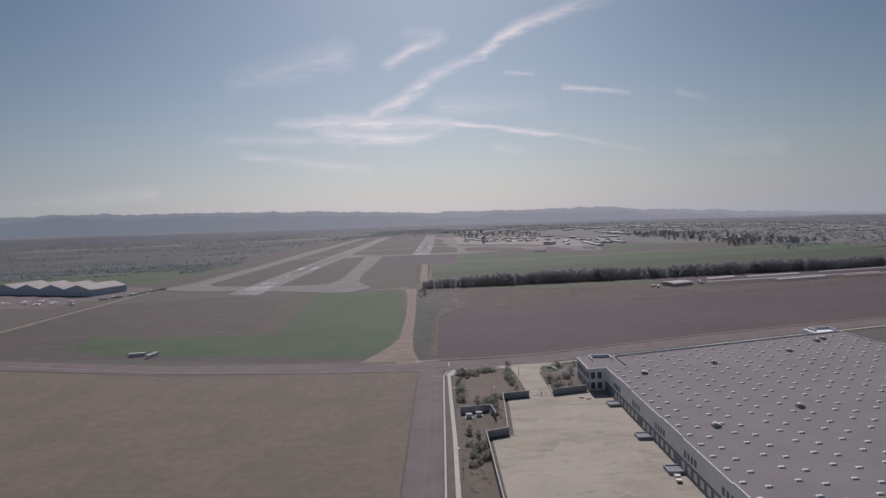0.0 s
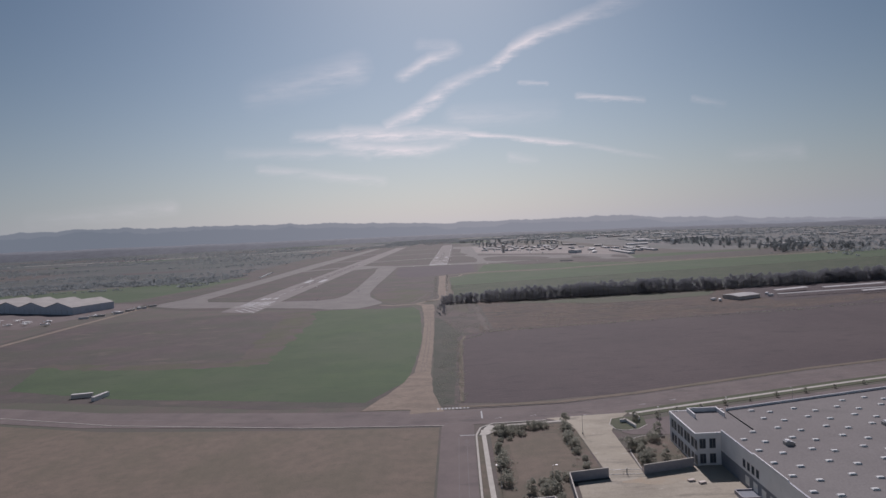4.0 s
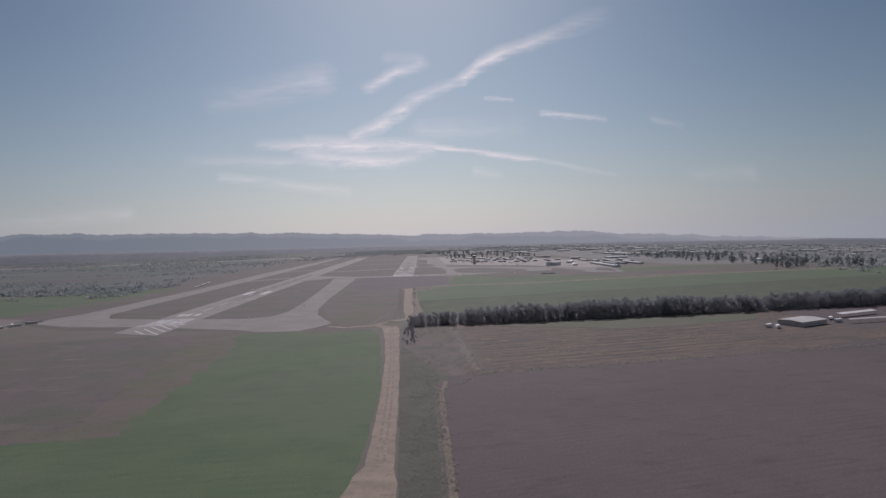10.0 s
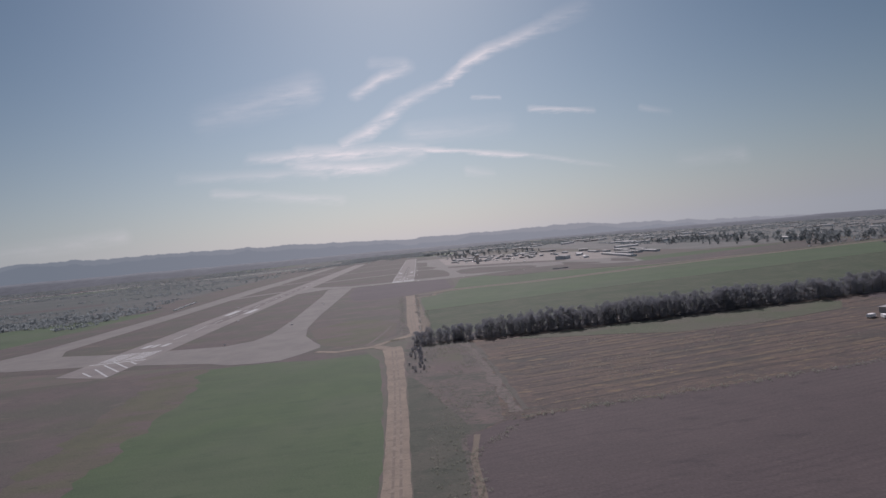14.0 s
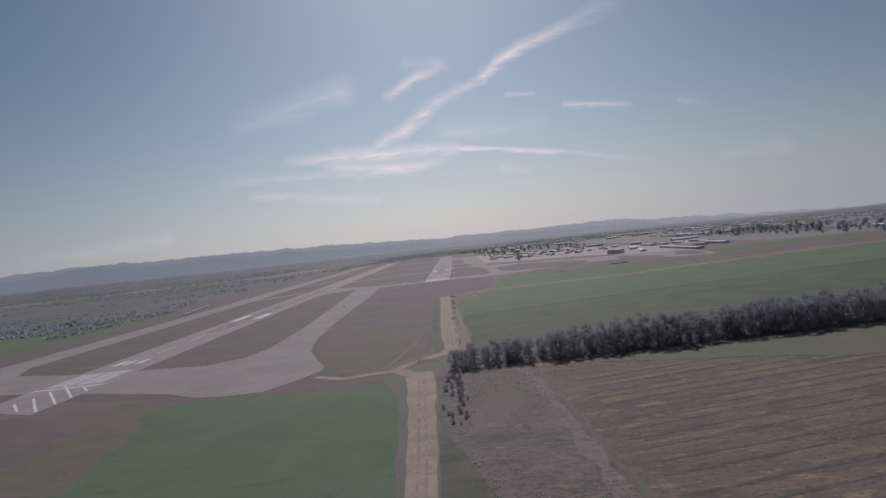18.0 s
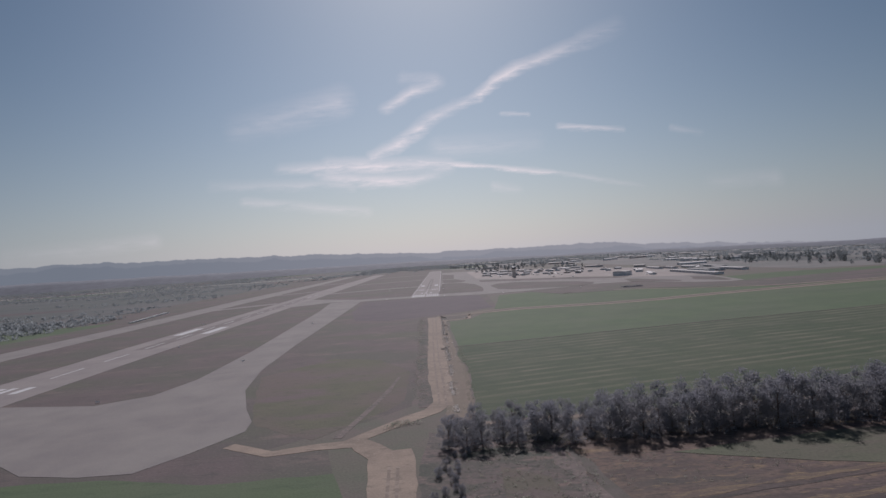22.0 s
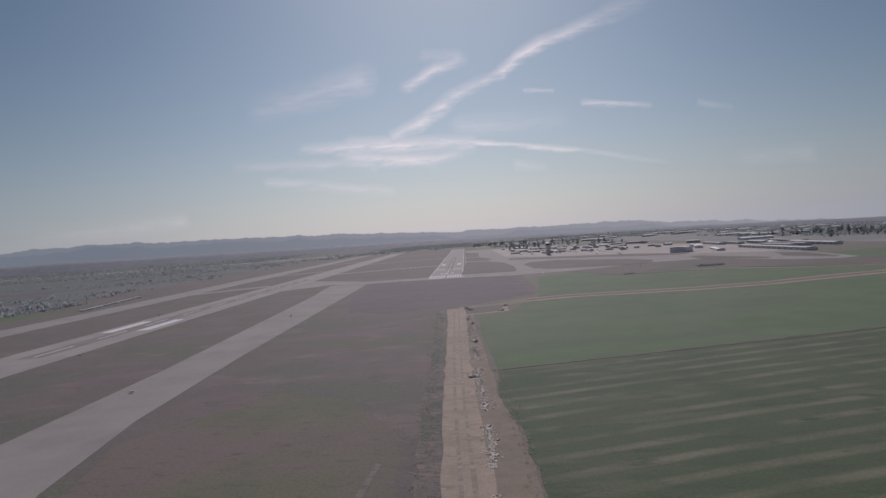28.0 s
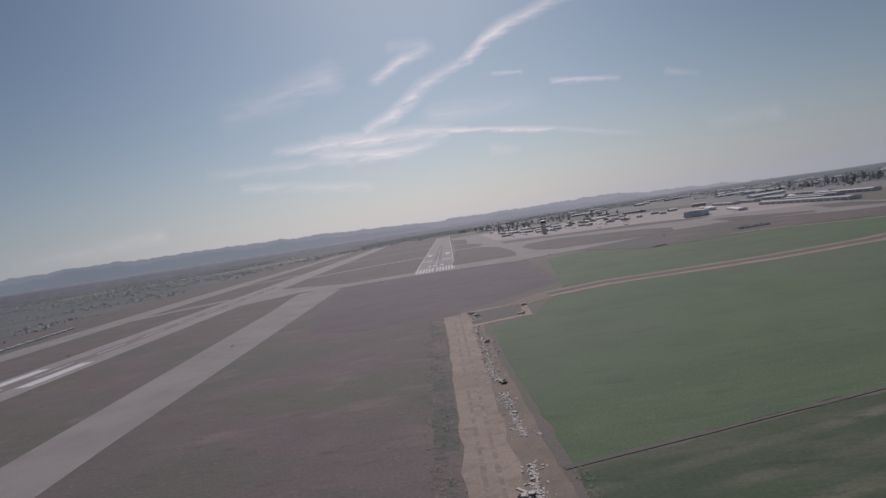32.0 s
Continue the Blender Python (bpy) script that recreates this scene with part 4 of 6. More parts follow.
for pts in ([(123, 361.5), (124, 359), (125.2, 352.5)], [(129, 368), (130, 362.5)], [(120.5, 360.2), (123.6, 360.4)]):
    a, b = Vector((*pts[0], 0)), Vector((*pts[-1], 0))
    L = (b - a).length
    w = thing("monument_wall", "low white monument wall on the lawn", "wall", group="monument walls", at=Matrix.Translation(a) @ Matrix.Rotation(math.atan2((b - a).y, (b - a).x), 4, "Z"))
    part("wall_body", Mesh().box(0, -0.35, 0.1, L, 0.35, 1.3), WHITEWALL, w)
    part("cap", Mesh().box(-0.1, -0.5, 1.3, L + 0.1, 0.5, 1.45), WALK, w)


def lamp(x, y, a):
    p = thing("street_lamp", "grey steel lamp post beside the driveway", "lamp post", group="lamp posts", at=pose(x, y, 0.05, 0, 0, a))
    part("base", Mesh().tube((0, 0, 0), (0, 0, 0.7), 0.3, 0.3, 10), WALK, p)
    part("pole", Mesh().tube((0, 0, 0.7), (0, 0, 8.2), 0.1, 0.06, 8), STEEL, p)
    part("arm", Mesh().tube((0, 0, 8.1), (1.2, 0, 8.3), 0.05, 0.04, 6), STEEL, p)
    part("head", Mesh().box(1.0, -0.2, 8.2, 1.8, 0.2, 8.35), STEEL, p)


for x, y, a in ((101, 348, 0), (136, 353, 90), (170, 362, 90), (205, 372, 90), (62, 300, 180), (62, 220, 180), (80, 298, 0)):
    lamp(x, y, a)

# road paint
def offset_line(pts, d):
    out = []
    for i, p in enumerate(pts):
        a, b = Vector(pts[max(i - 1, 0)]), Vector(pts[min(i + 1, len(pts) - 1)])
        t = (b - a).normalized()
        out.append((p[0] - t.y * d, p[1] + t.x * d))
    return out


for d, mt in ((0.0, WORN), (8.6, WORN), (-8.6, WORN)):
    paint("road_line", Mesh().ribbon(offset_line(ROAD, d), 0.13, 0.05, 0.1), mt, "thin painted road line")
for d in (3.8, -3.8):
    ln = offset_line(ROAD[3:], d)
    for i in range(len(ln) - 1):
        a, b = Vector(ln[i]), Vector(ln[i + 1])
        n = int((b - a).length // 12)
        for k in range(n):
            p, q = a.lerp(b, k / n), a.lerp(b, k / n + 3.2 / (b - a).length)
            if -20 < p.x < 330:
                paint("lane_dash", Mesh().ribbon([tuple(p), tuple(q)], 0.13, 0.05, 0.1), WORN, "short worn lane dash")
for x, y in ((83, 375), (138, 384), (155, 389), (66, 373.5)):
    q = Mesh()
    q.box(-1.6, -0.12, 0, 1.0, 0.12, 0.012, pose(x, y, 0.092, 0, 0, 10)).box(1.0, -0.45, 0, 1.5, 0.45, 0.012, pose(x, y, 0.092, 0, 0, 10))
    paint("lane_arrow", q, PAINT, "white painted lane arrow")
for x, y in ((57, 377), (61, 374.5), (148, 391.5), (50.5, 345), (50.5, 341)):
    q = Mesh()
    for sx, sy, w, h in ((0, -0.9, 0.95, 0.06), (0, 0.9, 0.95, 0.06), (-0.9, 0, 0.06, 0.9), (0.9, 0, 0.06, 0.9)):
        q.box(x + sx - w, y + sy - h, 0.1, x + sx + w, y + sy + h, 0.113)
    paint("loop_mark", q, WORN, "faint square traffic loop outline")
for x in (47, 50.5):
    paint("road_line", Mesh().box(x - 0.06, -200, 0.05, x + 0.06, 350, 0.112), WORN, "thin painted road line")
paint("stop_bar", Mesh().box(47.5, 352, 0.05, 54, 352.7, 0.112), PAINT, "white stop bar")
paint("stop_bar", Mesh().box(58, 374, 0.05, 58.7, 385, 0.102), PAINT, "white stop bar")
for k in range(9):
    paint("crosswalk_bar", Mesh().box(36 + k * 1.9, 390.2, 0.05, 37.2 + k * 1.9, 392.4, 0.102), PAINT, "white crosswalk bar")
for i in range(22):
    x = 140 + 7.2 * i
    paint("stall_line", Mesh().box(x, max(344, 335 + 0.243 * (x - 144)), 0.05, x + 0.11, max(349.5, 340.5 + 0.243 * (x - 144)), 0.108), PAINT, "white parking stall line")
    if i > 2:
        y = 356 + 0.27 * (x - 140)
        paint("stall_line", Mesh().box(x, y, 0.05, x + 0.11, y + 5.2, 0.108), PAINT, "white parking stall line")

# the building
warehouse = thing("warehouse", "large white tilt-up warehouse with grey flat roof", "warehouse", at=pose(144, 340, 0))
RX, RY, WZ = 172.0, -520.0, 13.0
front = lambda x: -8.6 + 0.243 * x         # the front wall follows the slanting road
PW = 12.0
pan = Mesh().box(-0.012, 0.03, 0, 0.4, PW - 0.03, WZ).data("wall_panel", WHITEWALL)
part("wall_core", Mesh().box(0.05, RY, 0, 0.4, -29, WZ - 0.02), GREYWALL, warehouse)
for k in range(41):
    o = part("wall_panel", pan, None, warehouse)
    o.location = (0, -29 - PW * (k + 1), 0)
part("wall", Mesh().poly([(12.6, front(12.6) - 0.4), (RX, front(RX) - 0.4), (RX, front(RX)), (12.6, front(12.6))], 0, WZ), WHITEWALL, warehouse, "white front wall towards the road")
part("wall", Mesh().box(RX - 0.4, RY, 0, RX, front(RX) - 0.5, WZ), WHITEWALL, warehouse)
part("coping", Mesh().box(-0.06, RY, WZ, 0.5, -29, WZ + 0.12), GREYWALL, warehouse, "thin grey metal coping")
part("coping", Mesh().poly([(12.8, front(12.8) - 0.5), (RX, front(RX) - 0.5), (RX, front(RX) + 0.06), (12.8, front(12.8) + 0.06)], WZ, WZ + 0.12), GREYWALL, warehouse, "thin grey metal coping")
part("roof", Mesh().poly([(0.4, RY), (RX - 0.4, RY), (RX - 0.4, front(RX) - 0.5), (12.7, front(12.7) - 0.5), (12.7, -28), (0.4, -28)], WZ - 1.2, WZ - 0.7), ROOF, warehouse, "grey membrane roof")
# the lower 5.4 m of the dock wall is darker and bluer
part("wainscot", Mesh().box(-0.05, RY, 0, -0.02, -29, 5.4), DOCKBAND, warehouse, "dark blue grey band along the docks")
# raised parapet panels along the dock side
for k in range(7):
    y = -52 - k * 58
    part("parapet_panel", Mesh().box(-0.03, y - 20, WZ - 0.5, 0.3, y, WZ + 0.7), WHITEWALL, warehouse)
rng = random.Random(5)
sk = Mesh()
sk.loft([[(-1.25, -0.7, 0), (1.25, -0.7, 0), (1.25, 0.7, 0), (-1.25, 0.7, 0)], [(-1.25, -0.7, 0.3), (1.25, -0.7, 0.3), (1.25, 0.7, 0.3), (-1.25, 0.7, 0.3)], [(-0.95, -0.45, 0.62), (0.95, -0.45, 0.62), (0.95, 0.45, 0.62), (-0.95, 0.45, 0.62)]])
sk = sk.data("skylight", SKYLIGHT)
part("roof_screen", Mesh().box(158, 36, 0, 159, 44, WZ + 0.7), GREYWALL, warehouse)
part("roof_screen", Mesh().box(159, 43, 0, 171, 44, WZ + 0.7), GREYWALL, warehouse)
part("roof_screen", Mesh().box(171, 36, 0, 172, 44, WZ + 0.7), GREYWALL, warehouse)
part("office_block", Mesh().box(156, 33.5, 0, 174, 46, WZ - 0.9), WHITEWALL, warehouse, "white office corner block at the far end")
for p in range(10):
    for q in range(2):
        for j in range(-6, 12):
            x, y = 4.2 + 17.3 * p + 6.3 * q, -27.6 - 9.9 * j - 3 * q
            if y > front(x) - 4 or (x < 14 and y > -30) or x > RX - 3:
                continue
            o = part("skylight", sk, None, warehouse)
            o.location = (x + rng.uniform(-0.3, 0.3), y + rng.uniform(-0.4, 0.4), WZ - 0.7)
            o.rotation_euler = (0, 0, rng.uniform(-0.04, 0.04))
            o.scale = (0.85, 0.85, 0.8)
far_sk = Mesh()
for p in range(10):
    for q in range(2):
        for j in range(12, 24):
            x, y = 4.2 + 17.3 * p + 6.3 * q + rng.uniform(-0.3, 0.3), -27.6 - 9.9 * j - 3 * q + rng.uniform(-0.4, 0.4)
            if x < RX - 3:
                far_sk.loft([[(x + u * a_, y + v * b_, WZ - 0.7 + z) for u, v in ((-1, -1), (1, -1), (1, 1), (-1, 1))] for a_, b_, z in ((1.06, 0.6, 0), (1.06, 0.6, 0.24), (0.8, 0.38, 0.5))])
tagged(part("skylight_rows", far_sk, SKYLIGHT, warehouse, "more rows of white skylight domes"), kind="stuff")
for x, y in ((16.5, -43.1), (59.8, -29.3), (17.9, -119.3), (112.1, -11.0), (61.8, -102.0), (148.8, 14.2), (142, 10), (96, -140)):
    u = part("roof_unit", Mesh().box(-1.3, -1.0, 0, 1.3, 1.0, 1.3), STEEL, warehouse, "grey metal rooftop air unit")
    u.location = (x, y, WZ - 0.7)
    part("hood", Mesh().box(-0.9, -0.7, 1.3, 0.4, 0.7, 1.75), WHITE, u)
    part("duct", Mesh().box(1.3, -0.4, 0.2, 2.2, 0.4, 0.8), STEEL, u)
win = Mesh().box(-0.06, -0.8, 0, 0.02, 0.8, 2.6).data("window_pane", GLASS)
frm = Mesh().box(-0.04, -0.95, -0.15, 0.0, 0.95, 2.75).data("window_frame", STEEL)
for g in range(11):
    for k in range(4):
        w = part("window", frm, None, warehouse)
        w.location = (-0.012, -46 - g * 29 - k * 2.9, 6.5)
        part("pane", win, None, w)
door = Mesh()
for k in range(5):
    door.box(-0.07, -1.35, 0.02 + k * 0.6, -0.02, 1.35, 0.58 + k * 0.6)
door = door.data("dock_door", SKYLIGHT)
bump_m = Mesh().box(-0.35, -0.18, 0.5, -0.02, 0.18, 1.1).data("bumper", BLOCK)
for k in range(62):
    if k % 8 == 7:
        continue
    o = part("dock_door", door, None, warehouse)
    o.location = (-0.03, -48 - k * 5.2, 1.25)
    b = part("bumper", bump_m, None, warehouse)
    b.location = (0, -50.6 - k * 5.2, 0.2)
# office corner block, proud of the dock wall
OZ = 12.3
OX, OX1, OY = -9.4, 12.2, -29.0
ON = -3.5
office = part("office_block", Mesh().box(OX, OY, 0, OX1, ON, OZ - 0.4), WHITEWALL, warehouse, "white two-storey office corner block")
part("parapet", Mesh().box(OX - 0.2, OY - 0.2, OZ - 1.0, OX + 0.3, ON + 0.2, OZ), WHITEWALL, office)
part("parapet", Mesh().box(OX + 0.3, ON - 0.3, OZ - 1.0, OX1 + 0.2, ON + 0.2, OZ), WHITEWALL, office)
part("parapet", Mesh().box(OX + 0.3, OY - 0.2, OZ - 1.0, -0.1, OY + 0.3, OZ), WHITEWALL, office)
part("roof_deck", Mesh().box(OX + 0.3, OY + 0.3, OZ - 0.4, OX1, ON - 0.3, OZ - 0.2), ROOF, office, "grey roof deck")
part("roof_screen", Mesh().box(-3, -13, OZ - 0.2, -2.5, -5, OZ + 1.5), WHITEWALL, office)
part("roof_screen", Mesh().box(-2.5, -5.5, OZ - 0.2, 9, -5, OZ + 1.5), WHITEWALL, office)
part("roof_screen", Mesh().box(8.5, -13, OZ - 0.2, 9, -5.5, OZ + 1.5), WHITEWALL, office)
for k in range(8):
    for z, h in ((1.0, 3.4), (6.6, 3.4)):
        y = -5.6 - k * 2.95 - 0.7 * (k // 2)
        w = part("window", Mesh().box(OX - 0.04, y - 2.3, z - 0.15, OX + 0.02, y + 0.1, z + h + 0.15), STEEL, office, "steel framed window")
        part("pane", Mesh().box(OX - 0.08, y - 2.15, z, OX - 0.02, y - 0.05, z + h), GLASS, w)
        part("mullion", Mesh().box(OX - 0.1, y - 1.15, z, OX - 0.03, y - 1.05, z + h), STEEL, w)
for k in range(2):
    for z, h in ((1.0, 3.4), (6.6, 3.4)):
        x = OX + 1.6 + k * 3.6
        w = part("window", Mesh().box(x - 0.1, OY - 0.06, z - 0.15, x + 2.2, OY, z + h + 0.15), STEEL, office, "steel framed window")
        part("pane", Mesh().box(x, OY - 0.1, z, x + 2.1, OY - 0.04, z + h), GLASS, w)
        part("mullion", Mesh().box(x + 1.0, OY - 0.12, z, x + 1.1, OY - 0.05, z + h), STEEL, w)


# stains on the yard
for pts, mt, lb in (([(104, 300), (118, 297), (130, 300), (128, 303), (112, 304)], "STAIN", "rusty brown stain on the concrete"), ([(96, 262), (108, 258), (112, 268), (99, 271)], "PALE", "pale repaired patch of concrete"),
                    ([(100, 232), (112, 226), (116, 238), (106, 244)], "PALE", "pale repaired patch of concrete"), ([(120, 224), (134, 220), (133, 230), (122, 232)], "PALE", "pale repaired patch of concrete"), ([(84, 236), (92, 232), (95, 243), (86, 246)], "STAIN", "rusty brown stain on the concrete")):
    setting("yard_stain", Mesh().poly(rough_edge(pts, 1.5, 1.3), 0.1, 0.166), RUST if mt == "STAIN" else PALEC, lb, "stain")


# screen walls round the yard
def screen_wall(a, b, h=3.4):
    a, b = Vector((*a, 0)), Vector((*b, 0))
    L, ang = (b - a).length, math.atan2((b - a).y, (b - a).x)
    t = thing("screen_wall", "dark grey block screen wall beside the truck yard", "wall", group="yard walls", at=Matrix.Translation(a) @ Matrix.Rotation(ang, 4, "Z"))
    part("wall_body", Mesh().box(0, -0.15, 0, L, 0.15, h), BLOCK, t)
    part("cap", Mesh().box(-0.1, -0.22, h, L + 0.1, 0.22, h + 0.15), WALK, t, "pale concrete cap")
    return t


for a, b in (((86.5, 302.5), (101, 305)), ((86.5, 302), (83.5, 253)), ((73.5, 249.5), (84, 253)), ((73.5, 249), (75.5, 150)), ((75.5, 149.6), (76.5, 40)), ((114, 306), (133.5, 310.5)), ((63, 283), (78, 285)), ((78.4, 285), (80, 272))):
    screen_wall(a, b)
gate = thing("gate", "grey steel sliding gate across the driveway", "gate", at=pose(101.6, 306.5, 0, 0, 0, -2))
part("rail", Mesh().box(0, -0.05, 0.2, 12.4, 0.05, 0.32), STEEL, gate)
part("rail", Mesh().box(0, -0.05, 1.9, 12.4, 0.05, 2.02), STEEL, gate)
bar = Mesh().box(-0.03, -0.03, 0.2, 0.03, 0.03, 2.0).data("bar", STEEL)
for k in range(26):
    part("bar", bar, None, gate).location = (0.1 + k * 0.49, 0, 0)
part("post", Mesh().box(6.1, -0.15, 0, 6.4, 0.15, 2.6), STEEL, gate)
for x, y in ((67, 277), (72, 279)):
    t = thing("transformer", "pale green grey utility cabinet on a concrete pad", "utility cabinet", at=pose(x, y, 0.07))
    part("pad", Mesh().box(-2, -1.5, 0, 2, 1.5, 0.15), WALK, t)
    part("cabinet", Mesh().box(-1.4, -1, 0.15, 1.4, 1, 1.8), BUILD, t)
    part("lid", Mesh().box(-1.5, -1.1, 1.8, 1.5, 1.1, 1.9), WALK, t)
# added low boxes, dark on top, standing in for irregular shadows at the docks
for k, (x, y) in enumerate(((139.5, 286), (139.5, 243), (139.5, 210))):
    t = thing("dock_ramp_wall", "dark low box standing in for shadow beside the docks", "ramp wall", group="dock ramps", at=pose(x, y, 0.14))
    part("side", Mesh().box(-1.2, -3, 0, 4.4, -2.6, 1.3), BLOCK, t)
    part("side", Mesh().box(-1.2, 2.6, 0, 4.4, 3, 1.3), BLOCK, t)
    part("end", Mesh().box(-1.6, -2.6, 0, -1.2, 2.6, 1.3), BLOCK, t)
    part("deck", Mesh().box(-1.2, -2.6, 0, 4.4, 2.6, 0.9), DOCKBAND, t)
for x, y in ((131, 297), (128, 299)):
    t = thing("pallet_stack", "low stack of brown wooden pallets on concrete", "pallets", group="pallets in the yard", at=pose(x, y, 0.14, 0, 0, 12))
    for k in range(4):
        part("pallet", Mesh().box(-1.2, -0.6, k * 0.16, 1.2, 0.6, k * 0.16 + 0.11), TAN, t)


# vehicles
def car(name, label, paint_mat, at, pickup=False):
    t = thing(name, label, "car", group="parked cars", at=at)
    prof = [(-2.3, 0.16), (-2.3, 0.95), (-1.7, 1.02), (-1.0, 1.5), (0.7, 1.5), (1.3, 1.0), (2.2, 0.85), (2.3, 0.16)]
    if pickup:
        prof = [(-2.7, 0.5), (-2.7, 1.1), (-0.6, 1.1), (-0.5, 1.75), (0.8, 1.75), (1.4, 1.15), (2.5, 1.0), (2.6, 0.5)]
    part("body", Mesh().loft([[(x, -0.9, z) for x, z in prof], [(x, -0.88, z) for x, z in prof], [(x, 0.88, z) for x, z in prof], [(x, 0.9, z) for x, z in prof]]), paint_mat, t)
    part("windscreen", Mesh().loft([[(0.78, -0.8, 1.42), (1.24, -0.8, 1.05), (1.26, -0.8, 1.07), (0.8, -0.8, 1.46)], [(0.78, 0.8, 1.42), (1.24, 0.8, 1.05), (1.26, 0.8, 1.07), (0.8, 0.8, 1.46)]]), GLASS, t)
    for x in (-1.45, 1.45):
        for y in (-0.8, 0.8):
            w = part("wheel", Mesh().tube((x, y - 0.12, 0.34), (x, y + 0.12, 0.34), 0.34, 0.34, 12), BLOCK, t)
            part("rim", Mesh().tube((x, y - 0.13, 0.34), (x, y + 0.13, 0.34), 0.19, 0.19, 8), STEEL, w)
    return t


car("pickup", "white pickup truck parked at the docks", WHITE, pose(139.5, 203, 0.14, 0, 0, 80), True)
# ---- trees ----
def tree_master(name, label, seed, height, spread, leaf_mat, clumps, leaves, leaf, low=0.15, group=""):
    """A tapered trunk with limbs and a crown of leaf sprays."""
    rng = random.Random(seed)
    t = thing(name, label, "tree", group=group)
    tr = Mesh()
    top = Vector((rng.uniform(-0.4, 0.4), rng.uniform(-0.4, 0.4), height * 0.72))
    tr.tube((0, 0, -0.2), top * 0.5, height * 0.022, height * 0.015, 7).tube(top * 0.5, top, height * 0.015, height * 0.006, 6)
    cr = Mesh()
    for k in range(clumps):
        f = low + (1 - low) * (k + rng.random()) / clumps
        r = spread * (0.45 + 0.75 * math.sin(math.pi * min(1, (f * 0.8 + 0.12)))) * rng.uniform(0.35, 1.0)
        a = rng.uniform(0, math.tau)
        c = Vector((r * math.cos(a), r * math.sin(a), height * f * rng.uniform(0.9, 1.03)))
        if k % 3 == 0:
            tr.tube(top * min(0.9, f * 0.85), c, height * 0.007, height * 0.002, 5)
        cr.clump(c, spread * rng.uniform(0.32, 0.55), rng, leaves, leaf)
    part("trunk", tr, BARK, t)
    part("crown", cr, leaf_mat, t)
    return t


rng = random.Random(11)
ROWLABEL = "tall dense grey green windbreak tree beside the crop field"
masters = [tree_master("windbreak_tree", ROWLABEL, 20 + k, 14.0, 3.9, LEAF, 48, 95, 0.20, 0.06, "windbreak row") for k in range(6)]


def belt_y(x):
    """The front edge of the windbreak."""
    return 793 + 0.05 * max(0.0, x - 150)


placed = 0
for row, (dy, step) in enumerate(((1, 5.6), (11, 6.2))):
    x = 29.0 + row * 2.5
    while x < 720:
        y = belt_y(x) + dy + rng.uniform(-2.0, 2.0)
        swell = 0.5 + 0.5 * noise.noise(Vector((x * 0.025, 0.3, 0)))
        sc = min(1.12, 0.76 + 0.0034 * (x - 29)) * rng.uniform(0.72, 1.06) * (0.88 + 0.26 * swell)
        p = pose(x, y, -0.05, 0, 0, rng.uniform(0, 360)) @ Matrix.Diagonal((sc * rng.uniform(0.85, 1.15), sc * rng.uniform(0.85, 1.15), sc, 1))
        if placed < len(masters):
            masters[placed].matrix_basis = p
        else:
            copy_thing(masters[rng.randrange(len(masters))], pose(0, 0, 0)).matrix_basis = p
        placed += 1
        x += step * rng.uniform(0.75, 1.3)
for k in range(36):                       # low growth straggling south from the windbreak's end
    f = k / 35
    sc = rng.uniform(0.10, 0.22) * (1.25 - 0.5 * f)
    copy_thing(masters[k % 6], pose(0, 0, 0)).matrix_basis = pose(29.5 + 2.5 * f + rng.gauss(0, 3.4), 790 - 88 * f + rng.uniform(-2, 2), -0.05, 0, 0, rng.uniform(0, 360)) @ Matrix.Diagonal((sc * 1.3, sc * 1.3, sc, 1))

# low undergrowth under the windbreak and weeds on the scrub strips
def scatter(name, label, mat_, spots, leaves, size, rad, seed):
    r = random.Random(seed)
    m = Mesh()
    for x, y, k in spots:
        m.clump((x, y, ground_z(x, y) + rad * k * 0.35), rad * k, r, leaves, size * k, 0.6)
    return tagged(new(name, m.data(name, mat_)), label, "bushes", kind="stuff")


r = random.Random(3)
spots = [(r.uniform(34, 700), 0, r.uniform(0.5, 1.4)) for _ in range(1100)]
scatter("undergrowth", "dark dense undergrowth under the windbreak trees", LEAF, [(x, belt_y(x) + r.uniform(-4, 18), k) for x, _, k in spots], 40, 0.22, 1.6, 4)
spots = []
for _ in range(3600):
    x, y = r.uniform(34, 75), r.uniform(400, 806)
    if noise.noise(Vector((x * 0.06, y * 0.02, 1))) > -0.1 and (y < 595 and x < 50 or y >= 595):
        spots.append((x, y, r.uniform(0.5, 1.3)))
scatter("weeds", "patchy grey green weeds beside the dirt track", SHRUB, spots, 12, 0.15, 0.6, 5)
spots = []
for _ in range(9000):                    # weeds thick in patches and along the furrows
    x, y = r.uniform(72, 460), r.uniform(604, 786)
    if y < 606 + 0.14 * max(0, x - 120) or noise.noise(Vector((x * 0.018, y * 0.045, 2))) + 0.5 * noise.noise(Vector((x * 0.08, y * 0.16, 6))) < 0.16:
        continue
    spots.append((x, y, r.uniform(0.3, 0.9)))
scatter("stubble_weeds", "dark patchy weeds in the stubble field", SHRUB, spots, 12, 0.17, 0.8, 6)
spots = []
for _ in range(260):
    f = r.random()
    x, y = 49 + r.gauss(0, 1.2) + 21 * max(0, f - 0.85) / 0.15, 400 + 190 * f
    spots.append((x, y, r.uniform(0.4, 0.9)))
for _ in range(420):
    x = r.uniform(72, 520)
    y = 597 + 0.12 * (x - 70) + r.gauss(0, 1.5) + 40 * max(0, (x - 380) / 320)
    spots.append((x, y, r.uniform(0.4, 1.3)))
